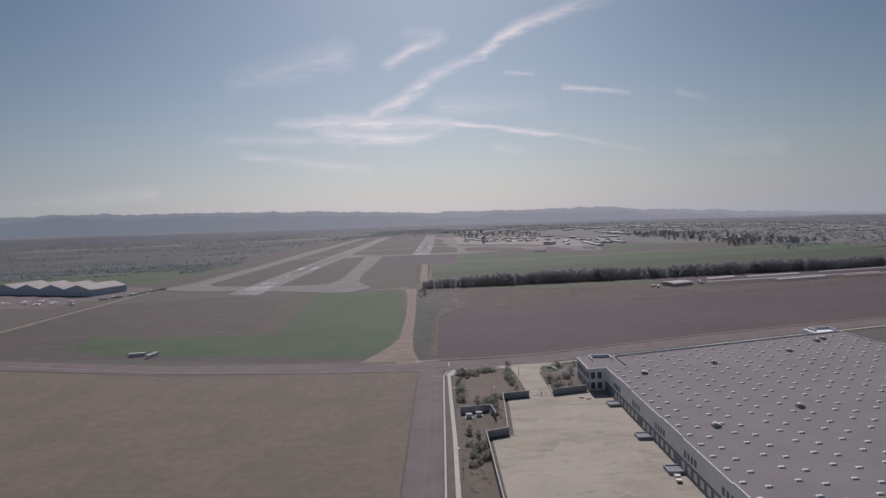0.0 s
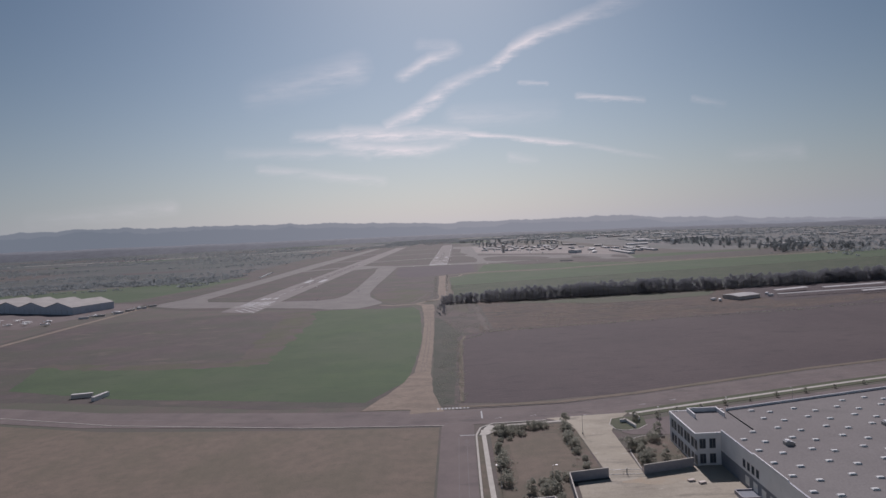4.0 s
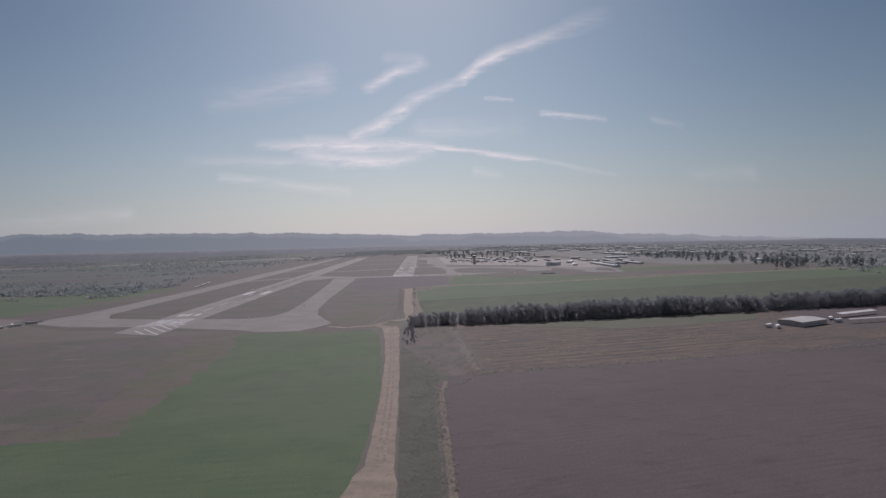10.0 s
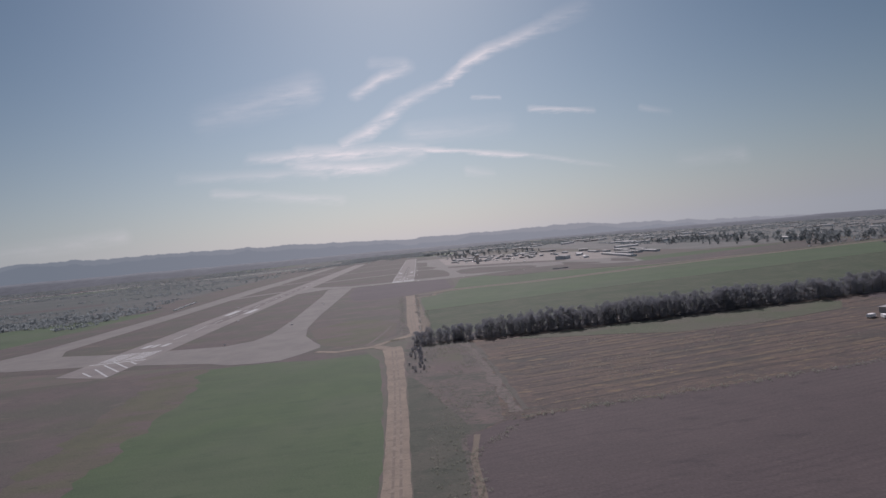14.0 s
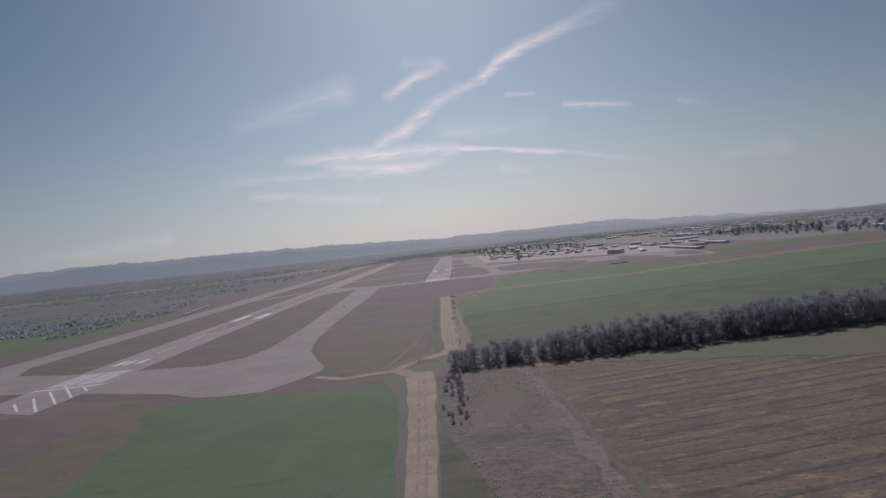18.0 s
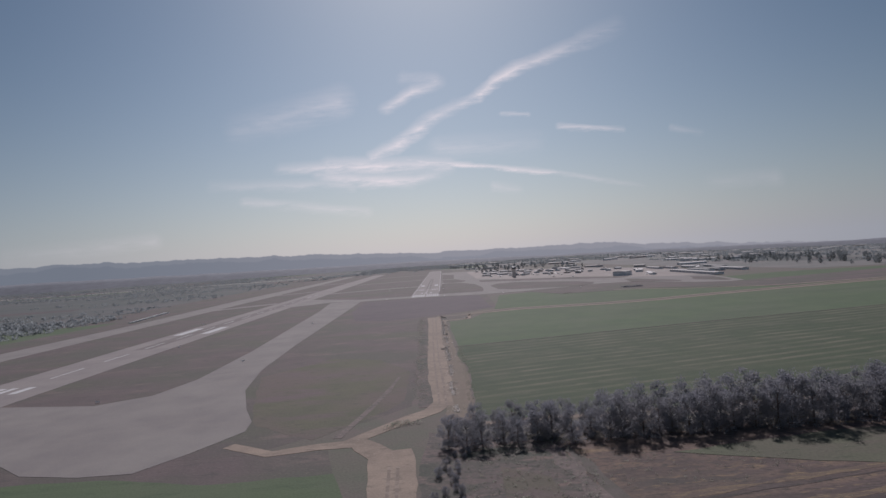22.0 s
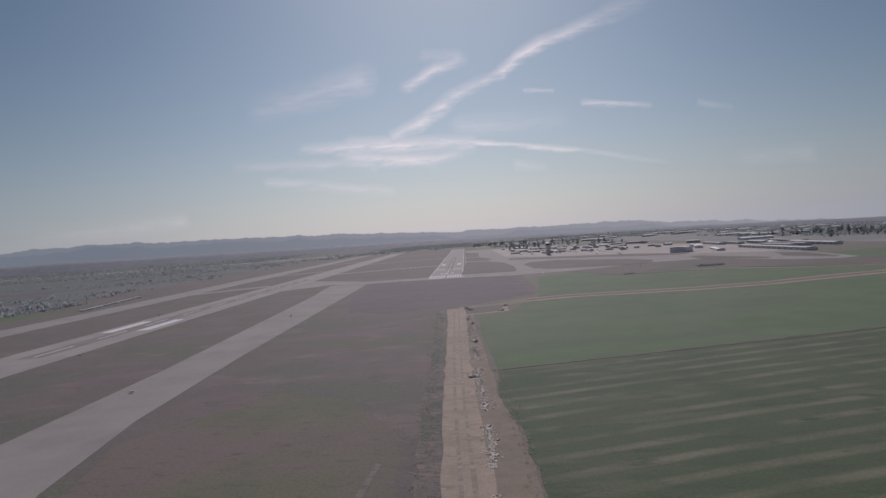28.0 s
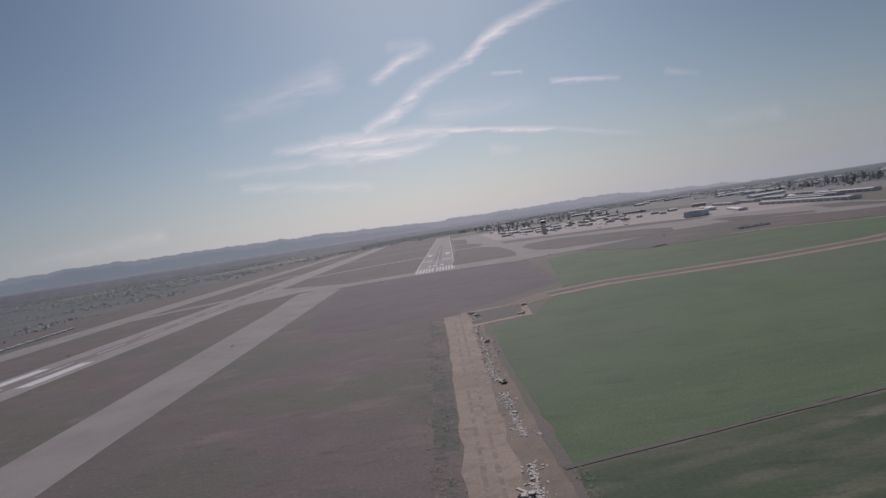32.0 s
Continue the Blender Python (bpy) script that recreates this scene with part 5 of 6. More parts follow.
for _ in range(700):
    y = r.uniform(860, 1190)
    x = 20.5 - 0.034 * (y - 860) + r.gauss(-3.5, 2.2)
    spots.append((x, y, r.uniform(0.15, 0.6)))
for _ in range(420):
    y = r.uniform(820, 1000)
    spots.append((40.5 - 0.022 * abs(y - 905) + 2.2 * noise.noise(Vector((y * 0.05, 5, 0))) + r.gauss(0, 1.1), y, r.uniform(0.15, 0.5)))
spots += [(r.gauss(11, 3.0), r.gauss(824, 2.5), r.uniform(0.6, 1.3)) for _ in range(26)]
scatter("field_edge_weeds", "thin dark weeds along the field edges", SHRUB, spots, 26, 0.2, 1.3, 7)
spots = []
for _ in range(240):
    x, y = r.uniform(62, 99), r.uniform(60, 361)
    if (x > 86 and y < 300) or (x > 75 and y < 250) or (70 < x < 90 and 305 < y < 348):
        continue
    spots.append((x, y, r.uniform(0.4, 1.0)))
spots += [(r.uniform(115, 134), r.uniform(312, 342), r.uniform(0.5, 1.0)) for _ in range(50)]
scatter("bed_shrubs", "low dark shrubs in the mulched planting beds", SHRUB, spots, 40, 0.25, 1.3, 8)

setting("ground_plot", Mesh().poly(rough_edge([(40, 700), (60, 694), (57, 764), (44, 774)]), -0.3, 0.075), OLIVE, "dull green grassy plot in the scrub", "plot")
setting("track_field", Mesh().ribbon([(72.5, 606), (71, 650), (69, 704), (67.5, 733), (65.5, 762), (62, 786)], 5.0, -0.3, 0.085, 1.2), FARMTRACK, "rough pale farm track across the scrub", "dirt track")
setting("ditch_field", Mesh().ribbon([(77, 608), (75.5, 650), (73.5, 704), (72, 733), (70, 762), (66, 786)], 3.2, -0.3, 0.083, 1.3), DARKDITCH, "narrow weedy ditch beside the farm track", "ditch")
row_rng = random.Random(21)
for k in range(15):                       # furrows and straw rows of the stubble, nearly along the windbreak
    y0 = 612 + 9.2 * k + row_rng.uniform(-2, 2)
    x0, x1 = 84 + row_rng.uniform(-2, 3), 84 + row_rng.uniform(150, 300)
    pts = [(x0 + (x1 - x0) * j / 6, y0 + 0.185 * (x1 - x0) * j / 6 + row_rng.uniform(-0.5, 0.5)) for j in range(7)]
    if pts[-1][1] > 780:
        pts = [q for q in pts if q[1] < 780]
    setting("field_row", Mesh().ribbon(pts, 1.25, -0.3, 0.07 + 0.001 * k, 1.4), FURROW, "dark furrow across the stubble", "furrow")
    if k % 3:
        setting("straw_row", Mesh().ribbon([(x, y + 3.4) for x, y in pts[row_rng.randrange(2):-1]], row_rng.uniform(2.0, 4.2), -0.3, 0.06 + 0.0005 * k, 1.5), TANROW, "pale straw row left on the stubble", "straw row")
setting("field_margin", Mesh().ribbon([(49, 402), (49, 480), (49.5, 560), (53, 584)], 2.4, -0.3, 0.078, 0.5), GRASSY, "pale tan grass margin round the ploughed field", "field margin")
con = tree_master("conifer", "small dark conifer in the planting bed", 71, 5.6, 1.9, SHRUB, 30, 40, 0.20, 0.05, "frontage trees")
spots = [(96, 361), (67, 353), (72, 296), (76, 292), (82, 300), (116, 330), (128, 362), (139, 364), (118, 322), (66, 256), (70, 250), (63, 333), (63, 320), (72, 240), (69, 225),
         (150, 371), (163, 374), (176, 378), (190, 382), (205, 386), (222, 391), (240, 396), (258, 401), (280, 406), (300, 411), (132, 345), (126, 318)]
con.matrix_basis = pose(spots[0][0], spots[0][1], 0)
for x, y in spots[1:]:
    k = r.uniform(0.55, 0.95) * (0.5 if y > 365 else 1)
    copy_thing(con, pose(x, y, 0, 0, 0, r.uniform(0, 360)) @ Matrix.Scale(k, 4))

bush = tree_master("shrub", "broad rounded dark shrub in the planting bed", 73, 3.2, 2.3, SHRUB, 26, 34, 0.22, 0.1, "bed shrubs")
spots = [(64.5, 355), (68, 357), (72, 355.5), (76, 357), (66, 350), (70, 351), (74.5, 350), (65, 344), (69, 345), (80, 358), (85, 358.5), (64, 338), (64, 331), (64.5, 324), (64, 317), (65, 310), (64, 303), (95, 354), (94, 347),
         (93.5, 341), (95, 335), (94, 328), (96, 321), (95, 314), (82, 306), (86, 305), (77, 302), (79, 295), (81, 288), (80, 280), (118, 317), (121, 323), (119, 330), (123, 336), (128, 338), (66, 243), (70, 238), (67, 231), (72, 229), (66, 222)]
bush.matrix_basis = pose(spots[0][0], spots[0][1], 0)
for x, y in spots[1:]:
    k = r.uniform(0.55, 1.15)
    copy_thing(bush, pose(x, y, 0, 0, 0, r.uniform(0, 360)) @ Matrix.Diagonal((k * r.uniform(0.9, 1.2), k, k * r.uniform(0.7, 1.1), 1)))

# wheel ruts of the dirt tracks
for line_, off, label_ in ((NORTH, -1.6, "darker wheel rut on the dirt track"), (NORTH, 1.4, "darker wheel rut on the dirt track"), ([(24, 470), (23, 540), (21, 610), (18, 680), (15.5, 722), (12, 780)], -1.2, "darker wheel rut on the dirt track"), ([(24, 470), (23, 540), (21, 610), (18, 680), (15.5, 722), (12, 780)], 1.4, "darker wheel rut on the dirt track")):
    setting("wheel_rut", Mesh().ribbon([(x + off, y) for x, y in line_], 1.0, -0.3, 0.118, 0.4), RUT, label_, "wheel rut")
# rubble along the dirt track
m = Mesh()
for _ in range(5200):
    y = r.uniform(835, 1188)
    if noise.noise(Vector((y * 0.045, 3.1, 0))) < -0.22:
        continue
    x = 31.5 - 0.016 * (y - 900) + 1.6 * noise.noise(Vector((y * 0.03, 7.7, 0))) + r.gauss(0, 0.45 if r.random() < 0.75 else 1.6)
    k = r.uniform(0.08, 0.32) * (1.7 if r.random() < 0.1 else 1)
    m.box(-k, -k * r.uniform(0.5, 1), -0.2, k * r.uniform(0.5, 1.2), k, k * r.uniform(0.2, 0.7), Matrix.Translation((x, y, 0.05)) @ Euler((r.uniform(-0.3, 0.3), r.uniform(-0.3, 0.3), r.uniform(0, 6))).to_matrix().to_4x4())
tagged(new("rubble", m.data("rubble", RUBBLE)), "broken pale concrete rubble along the dirt track", "rubble", kind="stuff")
setting("track_verge", Mesh().ribbon([(x - w, y) for (x, y), w in zip(NORTH, (7, 8.5, 8.5, 8.5, 10, 11))], [6, 7, 7, 6, 6, 6], -0.3, 0.083, 0.5), SCRUB, "dark weedy verge beside the dirt track", "verge")
setting("rubble_bank", Mesh().ribbon([(34, 822), (34.5, 860), (35, 905), (33.5, 935), (31.5, 965), (31, 1000), (29.5, 1060), (28, 1110), (27.5, 1150), (27, 1190)], [12, 11, 12, 12, 9, 9, 7, 7, 7, 7], -0.3, 0.09, 0.35), GRASSY, "rough pale dirt bank beside the crop", "bank")
setting("field_edge", Mesh().ribbon([(40, 818), (150, 821), (420, 835), (720, 850)], 5, -0.3, 0.10), GRASSY, "pale dry field edge beside the windbreak", "field edge")
setting("ditch_mid", Mesh().ribbon([(36, 1000), (110, 1014), (207, 1033), (700, 1111), (950, 1150)], 1.3, -0.3, 0.12, 0.5), DARKDITCH, "narrow dark ditch between two crops", "ditch")
for x, y, k in ((26, 1194, 1.6), (29, 1186, 1.2), (50, 1172, 1.4), (55, 1196, 1.1), (29, 1120, 1.0), (30, 1062, 0.9), (27.5, 992, 1.0)):
    t = thing("debris_pile", "small pale heap of broken concrete and junk", "debris", group="debris piles", at=pose(x, y, 0.05, 0, 0, x * 40))
    for j in range(6):
        a = r.uniform(0, 6.3)
        part("slab", Mesh().box(-0.9, -0.5, 0, 0.9, 0.5, 0.25, Matrix.Translation((math.cos(a) * k * 0.8, math.sin(a) * k * 0.8, 0.05 + 0.12 * j)) @ Euler((r.uniform(-0.3, 0.3), r.uniform(-0.3, 0.3), a)).to_matrix().to_4x4()), RUBBLE, t)


# ---- gabled buildings ----
def gable(name, label, category, w, l, h, rise, wall, roof, at, group="", doors=0, chunk=""):
    """w across, l along; the ridge runs along l."""
    t = thing(name, label, category, group=group, at=at)
    part("wall", Mesh().loft([[(-w / 2, -l / 2, 0), (w / 2, -l / 2, 0), (w / 2, -l / 2, h), (0, -l / 2, h + rise), (-w / 2, -l / 2, h)], [(-w / 2, l / 2, 0), (w / 2, l / 2, 0), (w / 2, l / 2, h), (0, l / 2, h + rise), (-w / 2, l / 2, h)]]), wall, t)
    o, e = 0.5, 0.25
    for sgn in (-1, 1):
        prof = [(0, h + rise + 0.06), (sgn * (w / 2 + o), h - rise * 2 * o / w + 0.06), (sgn * (w / 2 + o), h - rise * 2 * o / w + 0.06 + e), (0, h + rise + 0.06 + e)]
        part("roof", Mesh().loft([[(x, -l / 2 - o, z) for x, z in prof], [(x, l / 2 + o, z) for x, z in prof]]), roof, t)
    for k in range(doors):
        y = -l / 2 + l * (k + 0.5) / doors
        part("door", Mesh().box(-w / 2 - 0.08, y - l / doors * 0.36, 0, -w / 2 - 0.02, y + l / doors * 0.36, h * 0.8), GREYWALL, t)
    return t


# farm by the windbreak
gable("farm_shed", "low dark sided farm shed with a pale flat roof", "shed", 21, 30, 3.6, 0.9, TAN, TINROOF, pose(351, 720, 0, 0, 0, -68), doors=0)
setting("corral", Mesh().poly([(372, 690), (720, 752), (720, 852), (380, 806)], -0.3, 0.07), PLOUGH, "bare brown corral ground", "corral")
for x0, y0, x1, y1, w in ((386, 714, 620, 738, 3), (400, 744, 442, 757, 5), (455, 748, 530, 760, 4), (560, 765, 700, 790, 4), (470, 708, 540, 722, 3), (560, 718, 700, 742, 3)):
    L, ang = math.hypot(x1 - x0, y1 - y0), math.degrees(math.atan2(y1 - y0, x1 - x0))
    t = thing("shade_shelter", "long low pale roofed cattle shade in a corral", "shelter", group="cattle shades", at=pose(x0, y0, 0, 0, 0, ang))
    part("roof", Mesh().loft([[(0, -w / 2, 3.0), (0, w / 2, 3.6), (0, w / 2, 3.75), (0, -w / 2, 3.15)], [(L, -w / 2, 3.0), (L, w / 2, 3.6), (L, w / 2, 3.75), (L, -w / 2, 3.15)]]), TINROOF, t)
    for k in range(int(L / 9) + 1):
        for y in (-w / 2 + 0.4, w / 2 - 0.4):
            part("post", Mesh().tube((min(L - 0.3, 0.3 + 9 * k), y, 0), (min(L - 0.3, 0.3 + 9 * k), y, 3.3), 0.09, 0.09, 5), STEEL, t)
t = thing("feed_fence", "long pale concrete feed bunk with rails beside the trees", "fence", at=pose(386, 803, 0, 0, 0, 9))
part("bunk", Mesh().box(0, -0.5, 0, 330, 0.5, 0.6), WALK, t)
for k in range(56):
    part("post", Mesh().tube((k * 6, 0.6, 0), (k * 6, 0.6, 1.5), 0.06, 0.06, 5), STEEL, t)
part("rail", Mesh().box(0, 0.56, 1.4, 330, 0.64, 1.5), STEEL, t)
for x, y, a in ((318, 712, 20), (322, 706, 70), (383, 722, 10), (386, 735, 50)):
    t = thing("farm_trailer", "pale parked farm trailer beside the shed", "trailer", group="farm trailers", at=pose(x, y, 0, 0, 0, a))
    part("box", Mesh().box(-3, -1.2, 0.8, 3, 1.2, 2.6), BUILD, t)
    for wx in (-1.5, 1.5):
        for wy in (-1.1, 1.1):
            part("wheel", Mesh().tube((wx, wy - 0.15, 0.45), (wx, wy + 0.15, 0.45), 0.45, 0.45, 10), BLOCK, t)
    part("drawbar", Mesh().box(3, -0.1, 0.7, 4.6, 0.1, 0.85), STEEL, t)

# hangar with four gables
hang = thing("hangar", "large hangar with zigzag gables and pale metal roof", "hangar", at=pose(-483, 874, 0, 0, 0, -22.6))
BW, BD, EH, PH = 60.0, 62.0, 10.0, 17.0
for k in range(4):
    x = -(k + 1) * BW
    part("front_wall", Mesh().loft([[(x, 0, 0), (x + BW, 0, 0), (x + BW, 0, EH), (x + BW / 2, 0, PH), (x, 0, EH)], [(x, 0.5, 0), (x + BW, 0.5, 0), (x + BW, 0.5, EH), (x + BW / 2, 0.5, PH), (x, 0.5, EH)]]), HANGWALL, hang, "blue grey shaded gable wall")
    for sgn in (0, 1):
        a, b = (x, EH) if not sgn else (x + BW, EH), (x + BW / 2, PH)
        part("roof_slope", Mesh().loft([[(a[0], -1, a[1] + 0.05), (b[0], -1, b[1] + 0.05), (b[0], -1, b[1] + 0.35), (a[0], -1, a[1] + 0.35)], [(a[0], BD, a[1] + 0.05), (b[0], BD, b[1] + 0.05), (b[0], BD, b[1] + 0.35), (a[0], BD, a[1] + 0.35)]]), HANGROOF, hang)
    for j in range(4):
        d = part("hangar_door", Mesh().box(x + 5 + j * 12.6, -0.25, 0, x + 17 + j * 12.6, -0.05, 7.8), HANGWALL, hang, "blue grey sliding hangar door panel")
        part("door_rib", Mesh().box(x + 10.8 + j * 12.6, -0.4, 0, x + 11.2 + j * 12.6, -0.25, 7.8), STEEL, d)
part("side_wall", Mesh().box(-0.5, 0.5, 0, 0, BD - 1, EH), HANGWALL, hang)
part("side_wall", Mesh().box(-4 * BW, 0.5, 0, -4 * BW + 0.5, BD - 1, EH), HANGWALL, hang)
part("back_wall", Mesh().box(-4 * BW + 0.5, BD - 1.5, 0, -0.5, BD - 1, EH), HANGWALL, hang)
setting("apron_west", Mesh().poly([(-760, 780), (-470, 760), (-420, 900), (-430, 960), (-480, 985), (-760, 1000)], -0.3, 0.06), ASPHALT, "grey asphalt apron before the hangars", "apron")


# ---- light aircraft ----
def plane_master():
    t = thing("light_aircraft", "small white high-wing aircraft parked on the apron", "aircraft", group="parked aircraft")
    ring = lambda x, w, h, z: [(x, w * math.cos(a), z + h * math.sin(a)) for a in [k * math.tau / 10 for k in range(10)]]
    part("fuselage", Mesh().loft([ring(3.1, 0.12, 0.12, 1.25), ring(2.8, 0.4, 0.4, 1.25), ring(1.6, 0.55, 0.55, 1.3), ring(0.6, 0.6, 0.8, 1.5), ring(-0.8, 0.55, 0.7, 1.5), ring(-2.5, 0.3, 0.4, 1.45), ring(-4.8, 0.08, 0.15, 1.5)]), WHITE, t)
    sec = lambda y, c: [(0.9 + c * 0.25, y, 2.25), (0.9, y, 2.36), (0.9 - c * 0.75, y, 2.26), (0.9, y, 2.2)]
    part("wing", Mesh().loft([sec(-5.4, 1.2), sec(-2.5, 1.6), sec(0, 1.65), sec(2.5, 1.6), sec(5.4, 1.2)]), WHITE, t)
    part("tailplane", Mesh().box(-5.0, -1.7, 1.5, -4.1, 1.7, 1.58), WHITE, t)
    part("fin", Mesh().loft([[(-5.2, -0.05, 1.6), (-3.9, -0.05, 1.6), (-4.8, -0.05, 2.9), (-5.4, -0.05, 2.9)], [(-5.2, 0.05, 1.6), (-3.9, 0.05, 1.6), (-4.8, 0.05, 2.9), (-5.4, 0.05, 2.9)]]), WHITE, t)
    part("windscreen", Mesh().box(0.7, -0.5, 1.75, 1.2, 0.5, 2.15), GLASS, t)
    for x, y in ((2.0, 0), (-0.1, -1.2), (-0.1, 1.2)):
        part("wheel", Mesh().tube((x, y - 0.08, 0.22), (x, y + 0.08, 0.22), 0.22, 0.22, 8), BLOCK, t)
        part("gear_leg", Mesh().tube((x, y, 0.25), (x * 0.8, y * 0.4, 1.0), 0.05, 0.06, 5), STEEL, t)
    for sgn in (-1, 1):
        part("strut", Mesh().tube((0.6, sgn * 0.55, 1.0), (0.8, sgn * 2.6, 2.22), 0.04, 0.04, 5), STEEL, t)
    part("propeller", Mesh().box(3.12, -0.08, 0.35, 3.18, 0.08, 2.15), BLOCK, t)
    return t


pm = plane_master()
spots = [(-582, 826, 100), (-566, 812, 80), (-552, 830, 95), (-540, 812, 80), (-524, 828, 100), (-507, 790, 70), (-496, 806, 85), (-485, 790, 110), (-468, 806, 60), (-450, 778, 30), (-600, 818, 90), (-620, 832, 95), (-640, 815, 85),
         (-430, 838, 20), (-418, 868, 60), (-408, 905, 40)]
spots += [(150 + 26 * (k % 7) + r.uniform(-4, 4), 2060 - 22 * (k % 7) + 40 * (k // 7) + r.uniform(-4, 4), r.uniform(0, 360)) for k in range(21)] + [(410, 1680, 60), (300, 1800, 10), (270, 1850, 40), (375, 1760, 200), (330, 1900, 90)]
pm.matrix_basis = pose(spots[0][0], spots[0][1], 0.06, 0, 0, spots[0][2])
for x, y, a in spots[1:]:
    copy_thing(pm, pose(x, y, 0.15 if x > 0 else 0.06, 0, 0, a) @ Matrix.Scale(1.0 if x > 0 else 1.25, 4))
for k, (x, y, a) in enumerate(((-425, 842, 25), (-412, 862, 40), (-409, 884, 60), (-404, 905, 50), (-400, 925, 30), (-436, 826, 10), (-186, 446, 10), (-172, 442, 80))):
    t = thing("storage_container", "weathered low storage container on dirt", "container", group="stored containers", at=pose(x, y, 0.0, 0, 0, a))
    part("box", Mesh().box(-6, -1.2, 0.0, 6, 1.2, 2.5), BUILD if k % 2 else TAN, t)
    part("roof", Mesh().box(-6.05, -1.25, 2.5, 6.05, 1.25, 2.6), TINROOF, t)
    part("door", Mesh().box(6.0, -1.1, 0.2, 6.08, 1.1, 2.4), STEEL, t)
for k in range(10):
    y = 1400 + k * 16
    t = thing("white_trailer", "white boxy trailer parked beside the taxiway", "trailer", group="trailers by the taxiway", at=pose(-402 - 0.16 * (y - 1400) + r.uniform(-1, 1), y, 0, 0, 0, 80 + r.uniform(-8, 8)))
    part("box", Mesh().box(-5, -1.6, 0.5, 5, 1.6, 1.7), WHITE, t)
    for wx in (-3.2, 3.2):
        for wy in (-1.3, 1.1):
            part("wheel", Mesh().tube((wx, wy, 0.35), (wx, wy + 0.2, 0.35), 0.35, 0.35, 8), BLOCK, t)

# ---- terminal side ----
tower = thing("control_tower", "tall concrete airport control tower with a glazed cab", "tower", at=pose(197, 1960, 0.1))
oct8 = lambda rr, z: [(rr * math.cos(math.tau * (k + 0.5) / 8), rr * math.sin(math.tau * (k + 0.5) / 8), z) for k in range(8)]
part("shaft", Mesh().loft([oct8(4.6, 0), oct8(4.2, 17)]), TAN, tower)
part("collar", Mesh().loft([oct8(4.2, 17), oct8(6.0, 19), oct8(6.0, 20.2)]), TAN, tower)
part("cab", Mesh().loft([oct8(5.0, 20.2), oct8(5.8, 24)]), GLASS, tower, "dark glazed cab")
part("roof", Mesh().loft([oct8(6.3, 24), oct8(6.3, 24.6), oct8(1, 25.4)]), WHITE, tower)
part("antenna", Mesh().tube((0, 0, 25.3), (0, 0, 29), 0.08, 0.04, 5), STEEL, tower)
for x, y, w, l, h, a in ((487, 1650, 15, 190, 5, 0), (432, 1716, 12, 70, 4, -14), (513, 1916, 14, 80, 5, -2), (565, 1850, 14, 60, 5, 0), (531, 1870, 13, 55, 5, -3), (565, 1802, 13, 34, 5, -20), (533, 2080, 14, 60, 5, -25),
                          (520, 1700, 13, 90, 5, 0), (545, 1720, 13, 110, 5, 0), (575, 1700, 13, 120, 5, 0), (455, 1850, 13, 80, 5, -20), (600, 1820, 13, 120, 5, -4)):
    gable("hangar_row", "long low row of pale roofed aircraft hangars", "hangar", w, l, h * 0.75, 0.7, BUILD, TINROOF, pose(x, y, 0.1, 0, 0, a), "hangar rows", doors=max(3, int(l / 14)))
for k in range(64):
    x = r.uniform(140, 500)
    y = 2020 - 0.35 * (x - 150) * 2.0 + r.uniform(60, 520)
    w, l, h = r.uniform(7, 15), r.uniform(10, 30), r.uniform(2.6, 4.0)
    gable("airport_building", "pale metal airport building by the apron", "building", w, l, h, r.uniform(0.8, 2.5), (BUILD, TAN, GREYWALL)[k % 3], (TINROOF, HANGROOF)[k % 2], pose(x, y, 0.05, 0, 0, r.choice((-20, 70, 0, 90))), "airport buildings", doors=2)
gable("large_hangar", "large grey flat roofed hangar by the taxiway", "hangar", 26, 30, 8, 1.0, BUILD, HANGROOF, pose(380, 1728, 0.1, 0, 0, -40), doors=2)
scatter("thicket", "low dark thicket in the grass beside the taxiway", LEAF, [(r.uniform(283, 312), 1420 + r.uniform(-4, 5), r.uniform(0.8, 1.3)) for _ in range(60)], 20, 0.5, 2.0, 31)
setting("slab", Mesh().ribbon([(193, 1389), (206, 1392)], 6, -0.3, 0.15), WALK, "pale concrete slab in the grass", "slab")
for x, y in ((-19 - 30, 1830), (-19 - 39, 1830), (-19 - 48, 1830), (-19 - 57, 1830)):
    t = thing("approach_light_box", "small white light box beside the runway", "light box", group="runway light boxes", at=pose(x, y, 0.05))
    part("box", Mesh().box(-0.6, -0.8, 0.4, 0.6, 0.8, 0.9), WHITE, t)
    for sx in (-0.4, 0.4):
        part("leg", Mesh().tube((sx, 0, 0), (sx, 0, 0.45), 0.05, 0.05, 5), STEEL, t)
sock = thing("windsock", "pale windsock on a thin pole in the dry grass", "windsock", at=pose(-70, 1660, 0))
part("pole", Mesh().tube((0, 0, 0), (0, 0, 7), 0.08, 0.05, 6), STEEL, sock)
part("sock", Mesh().loft([[(0.1, 0.45 * math.cos(a), 6.8 + 0.45 * math.sin(a)) for a in [k * math.tau / 8 for k in range(8)]], [(3.2, 0.2 * math.cos(a), 6.4 + 0.2 * math.sin(a)) for a in [k * math.tau / 8 for k in range(8)]]]), TINROOF, sock)

# ---- distant country ----
setting("ground_far_west", Mesh().poly([(-5500, 1150), (-1250, 1215), (-720, 1330), (-470, 1440), (-450, 3100), (-450, 4800), (-5500, 4800)], -0.3, 0.01), FARLAND, "distant dull scrubland", "plain")
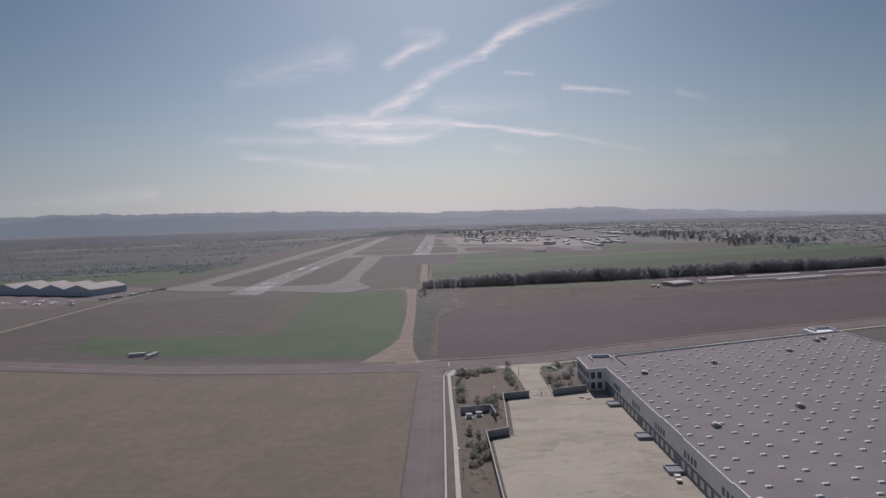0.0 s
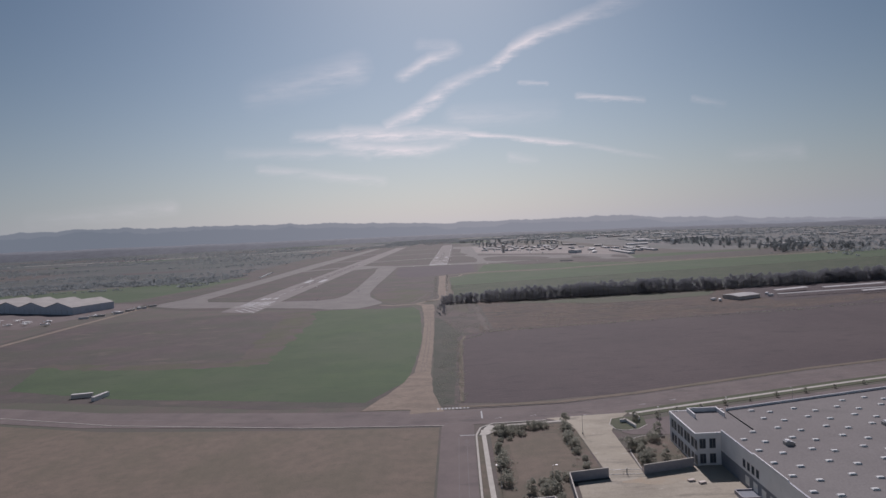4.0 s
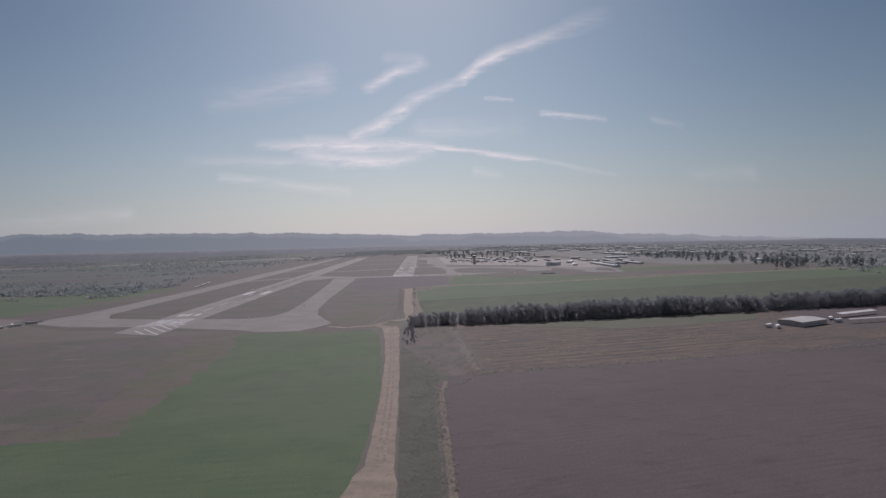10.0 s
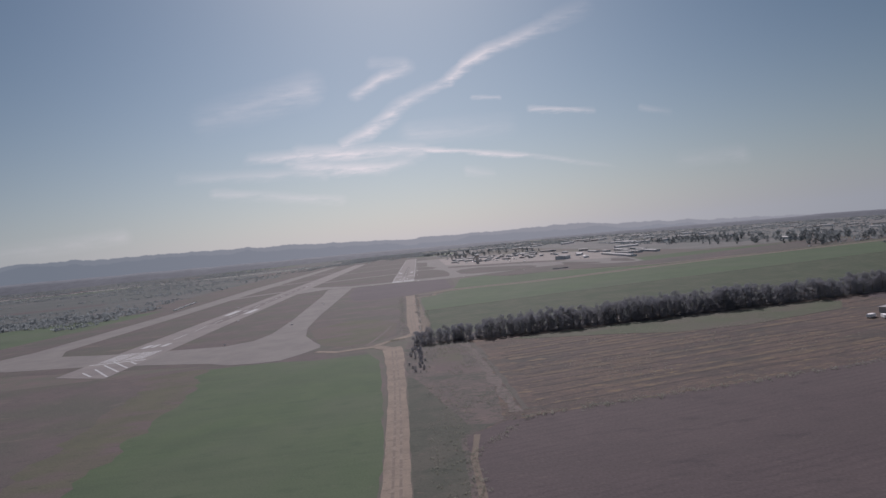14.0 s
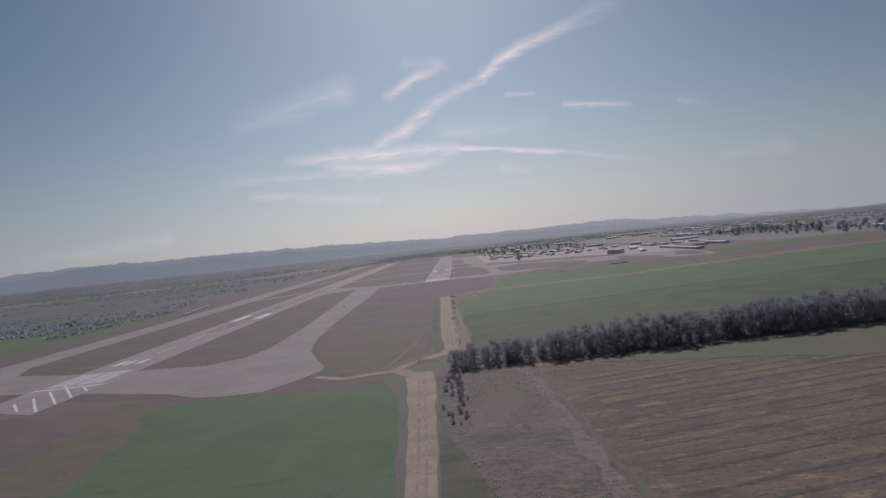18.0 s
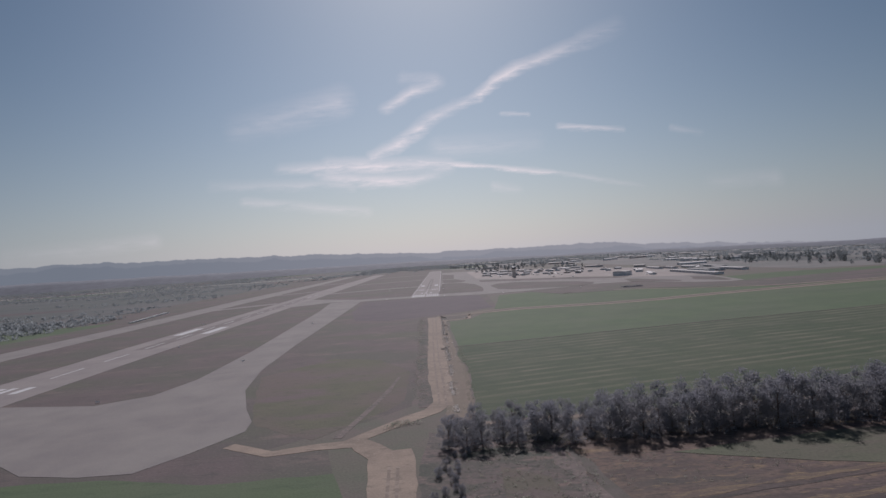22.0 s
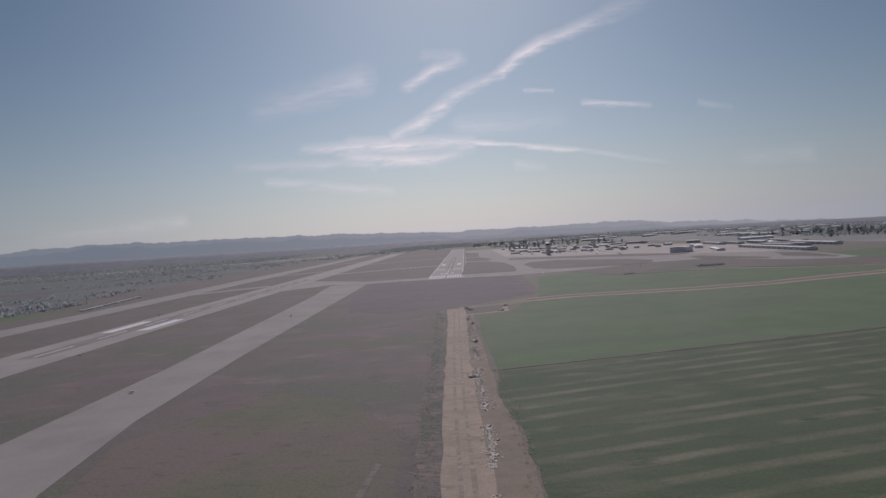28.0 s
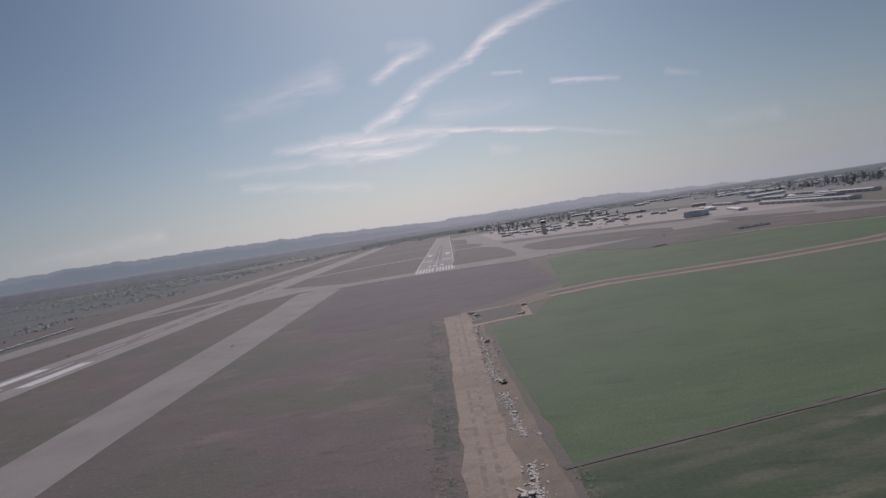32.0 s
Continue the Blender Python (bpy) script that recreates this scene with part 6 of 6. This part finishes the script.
# middle and eastern plains use the land colour paled for haze
setting("ground_far_mid", Mesh().poly([(-450, 3020), (898, 3020), (898, 4800), (-450, 4800)], -0.3, 0.012), HAZEPLAIN, "distant dull plain", "plain")
setting("ground_far_east", Mesh().poly([(640, 1560), (898, 1480), (898, 3020), (500, 3020), (560, 2200)], -0.3, 0.014), HAZEPLAIN, "distant dull plain by the town", "plain")
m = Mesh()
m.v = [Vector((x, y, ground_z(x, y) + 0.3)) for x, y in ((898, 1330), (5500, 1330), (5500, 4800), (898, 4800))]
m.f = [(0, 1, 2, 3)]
setting("ground_far_town", m, HAZEPLAIN, "distant dull plain under the town", "plain")


def far_fields():
    rr = random.Random(77)
    mats = (FARLAND, GREEN, STUBBLE, PLOUGH, SCRUB, FARLAND, INFIELD)
    for k in range(90):
        if k % 2:
            x, y = rr.uniform(-3600, -520), rr.uniform(1250, 4300)
        else:
            x, y = rr.uniform(650, 880), rr.uniform(1500, 4300)
            if k % 4 == 0:
                x, y = rr.uniform(-450, 650), rr.uniform(3060, 4300)
        w, d = rr.uniform(150, 520), rr.uniform(60, 320)
        x0, x1 = x, min(x + w, 895) if x > -500 else min(x + w, -480)
        if x1 - x0 < 40:
            continue
        setting("far_field", Mesh().poly([(x0, y), (x1, y + rr.uniform(-20, 20)), (x1 - 20, y + d), (x0 + 15, y + d)], -0.3, 0.02 + 0.0006 * k), mats[k % len(mats)], "distant hazy field", "field")


far_fields()
setting("backdrop_pale_strip", Mesh().ribbon([(-3000, 3300), (-1800, 3150), (-900, 3200), (-450, 3350)], 34, -0.3, 0.3), WALK, "pale distant strip of bare ground", "bare ground")
fw = Mesh()
rr = random.Random(8)
count = 0
while count < 13000:
    side = rr.random()
    if side < 0.55:
        x, y = rr.uniform(-3800, -500), rr.uniform(1180, 4400)
    elif side < 0.85:
        x, y = rr.uniform(700, 3600), rr.uniform(1150, 4400)
        if x < 760 and y < 1300:
            continue
    else:
        x, y = rr.uniform(-500, 800), rr.uniform(2750, 4400)
        if -420 < x < 120 and y < 3050:
            continue
    if abs(x) > 0.95 * (y + 150) + 300:
        continue
    if noise.noise(Vector((x * 0.0022, y * 0.004, 2))) + 0.5 * noise.noise(Vector((x * 0.01, y * 0.015, 5))) < (-0.1 if x > 0 else 0.0):
        continue
    h = rr.uniform(4, 8) * (1.25 if rr.random() < 0.15 else 1) * (0.7 if x < -400 else 1)
    fw.clump((x, y, ground_z(x, y) + h * 0.3), h * 1.2, rr, 16, h * 0.3, 0.45)
    count += 1
for _ in range(1900):                     # a dark grove beyond the west crop
    x, y = rr.uniform(-1250, -470), rr.uniform(1235, 1500)
    if noise.noise(Vector((x * 0.006, y * 0.012, 9))) < -0.18:
        continue
    h = rr.uniform(3, 6)
    fw.clump((x, y, h * 0.3), h * 1.2, rr, 16, h * 0.3, 0.5)
tagged(new("far_woods", fw.data("far_woods", HAZETREE)), "distant dark trees and scrub across the plain", "woods", kind="stuff")
tall = [tree_master("tall_tree", "tall dark tree at the edge of the distant town", 90 + k, 17, 4.2, HAZETREE, 26, 40, 0.6, 0.08, "town trees") for k in range(3)]
spots = []
for k in range(170):
    f = rr.random()
    x, y = 740 + 230 * f + rr.gauss(0, 25), 1330 + 900 * rr.random() ** 1.4
    spots.append((x, y, rr.uniform(0.5, 1.05)))
spots += [(rr.uniform(-900, -520), 1390 + rr.uniform(-40, 60), rr.uniform(0.3, 0.5)) for _ in range(24)]
spots += [(rr.uniform(130, 480), rr.uniform(2350, 3000), rr.uniform(0.6, 1.0)) for _ in range(50)]
spots += [(rr.uniform(60, 280), 3150 + rr.uniform(-40, 60), rr.uniform(0.7, 1.0)) for _ in range(30)]
for k, (x, y, sc) in enumerate(spots):
    p = pose(x, y, ground_z(x, y) - 0.1, 0, 0, rr.uniform(0, 360)) @ Matrix.Scale(sc, 4)
    if k < 3:
        tall[k].matrix_basis = p
    else:
        copy_thing(tall[k % 3], p)
houses = [gable("town_building", "pale distant low building in the town", "building", 14, 26, 4.5, 1.6, (BUILD, TAN, WHITEWALL)[k], (TINROOF, HANGROOF, TINROOF)[k], pose(850 + 40 * k, 1600, 0), "town buildings") for k in range(3)]
for k in range(110):
    if k % 5 < 3:
        x, y = rr.uniform(790, 2600), rr.uniform(1350, 3900)
    elif k % 5 == 3:
        x, y = rr.uniform(900, 2400), rr.uniform(2000, 3900)
    else:
        x, y = rr.uniform(420, 900), rr.uniform(2000, 3400)
    sc = rr.uniform(0.6, 1.5)
    copy_thing(houses[k % 3], pose(x, y, ground_z(x, y) - 0.1, 0, 0, rr.uniform(60, 120)) @ Matrix.Diagonal((sc, sc * rr.uniform(0.8, 2.2), rr.uniform(0.8, 1.3), 1)))

# concrete slabs of the yard
yard = bpy.data.objects["yard"]
slab = Mesh().box(0.02, 0.02, 0.1, 6.08, 6.08, 0.155).data("slab", CONCRETE)
for i in range(10):
    for j in range(27):
        x, y = 79 + i * 6.1, 136 + j * 6.1
        if (y > 238 and x < 87.5) or (y > 291 and x < 90) or y + 6.1 > 301 or x + 6.1 > 143.5:
            continue
        part("slab", slab, None, yard).location = (x, y, 0)
for x, y in ((-150, 900), (-110, 1000), (-112, 1220), (-200, 1100), (-262, 1300), (-20.5, 1700), (28.5, 1700), (-20.5, 1900), (28.5, 1900), (120, 1480), (240, 1486), (30, 1500), (-60, 1500)):
    t = thing("airfield_sign", "small pale airfield guidance box in the grass", "sign", group="airfield signs", at=pose(x, y, 0.0))
    part("panel", Mesh().box(-1.0, -0.12, 0.35, 1.0, 0.12, 1.0), WHITE, t)
    for sx in (-0.7, 0.7):
        part("leg", Mesh().tube((sx, 0, 0), (sx, 0, 0.4), 0.05, 0.05, 5), STEEL, t)
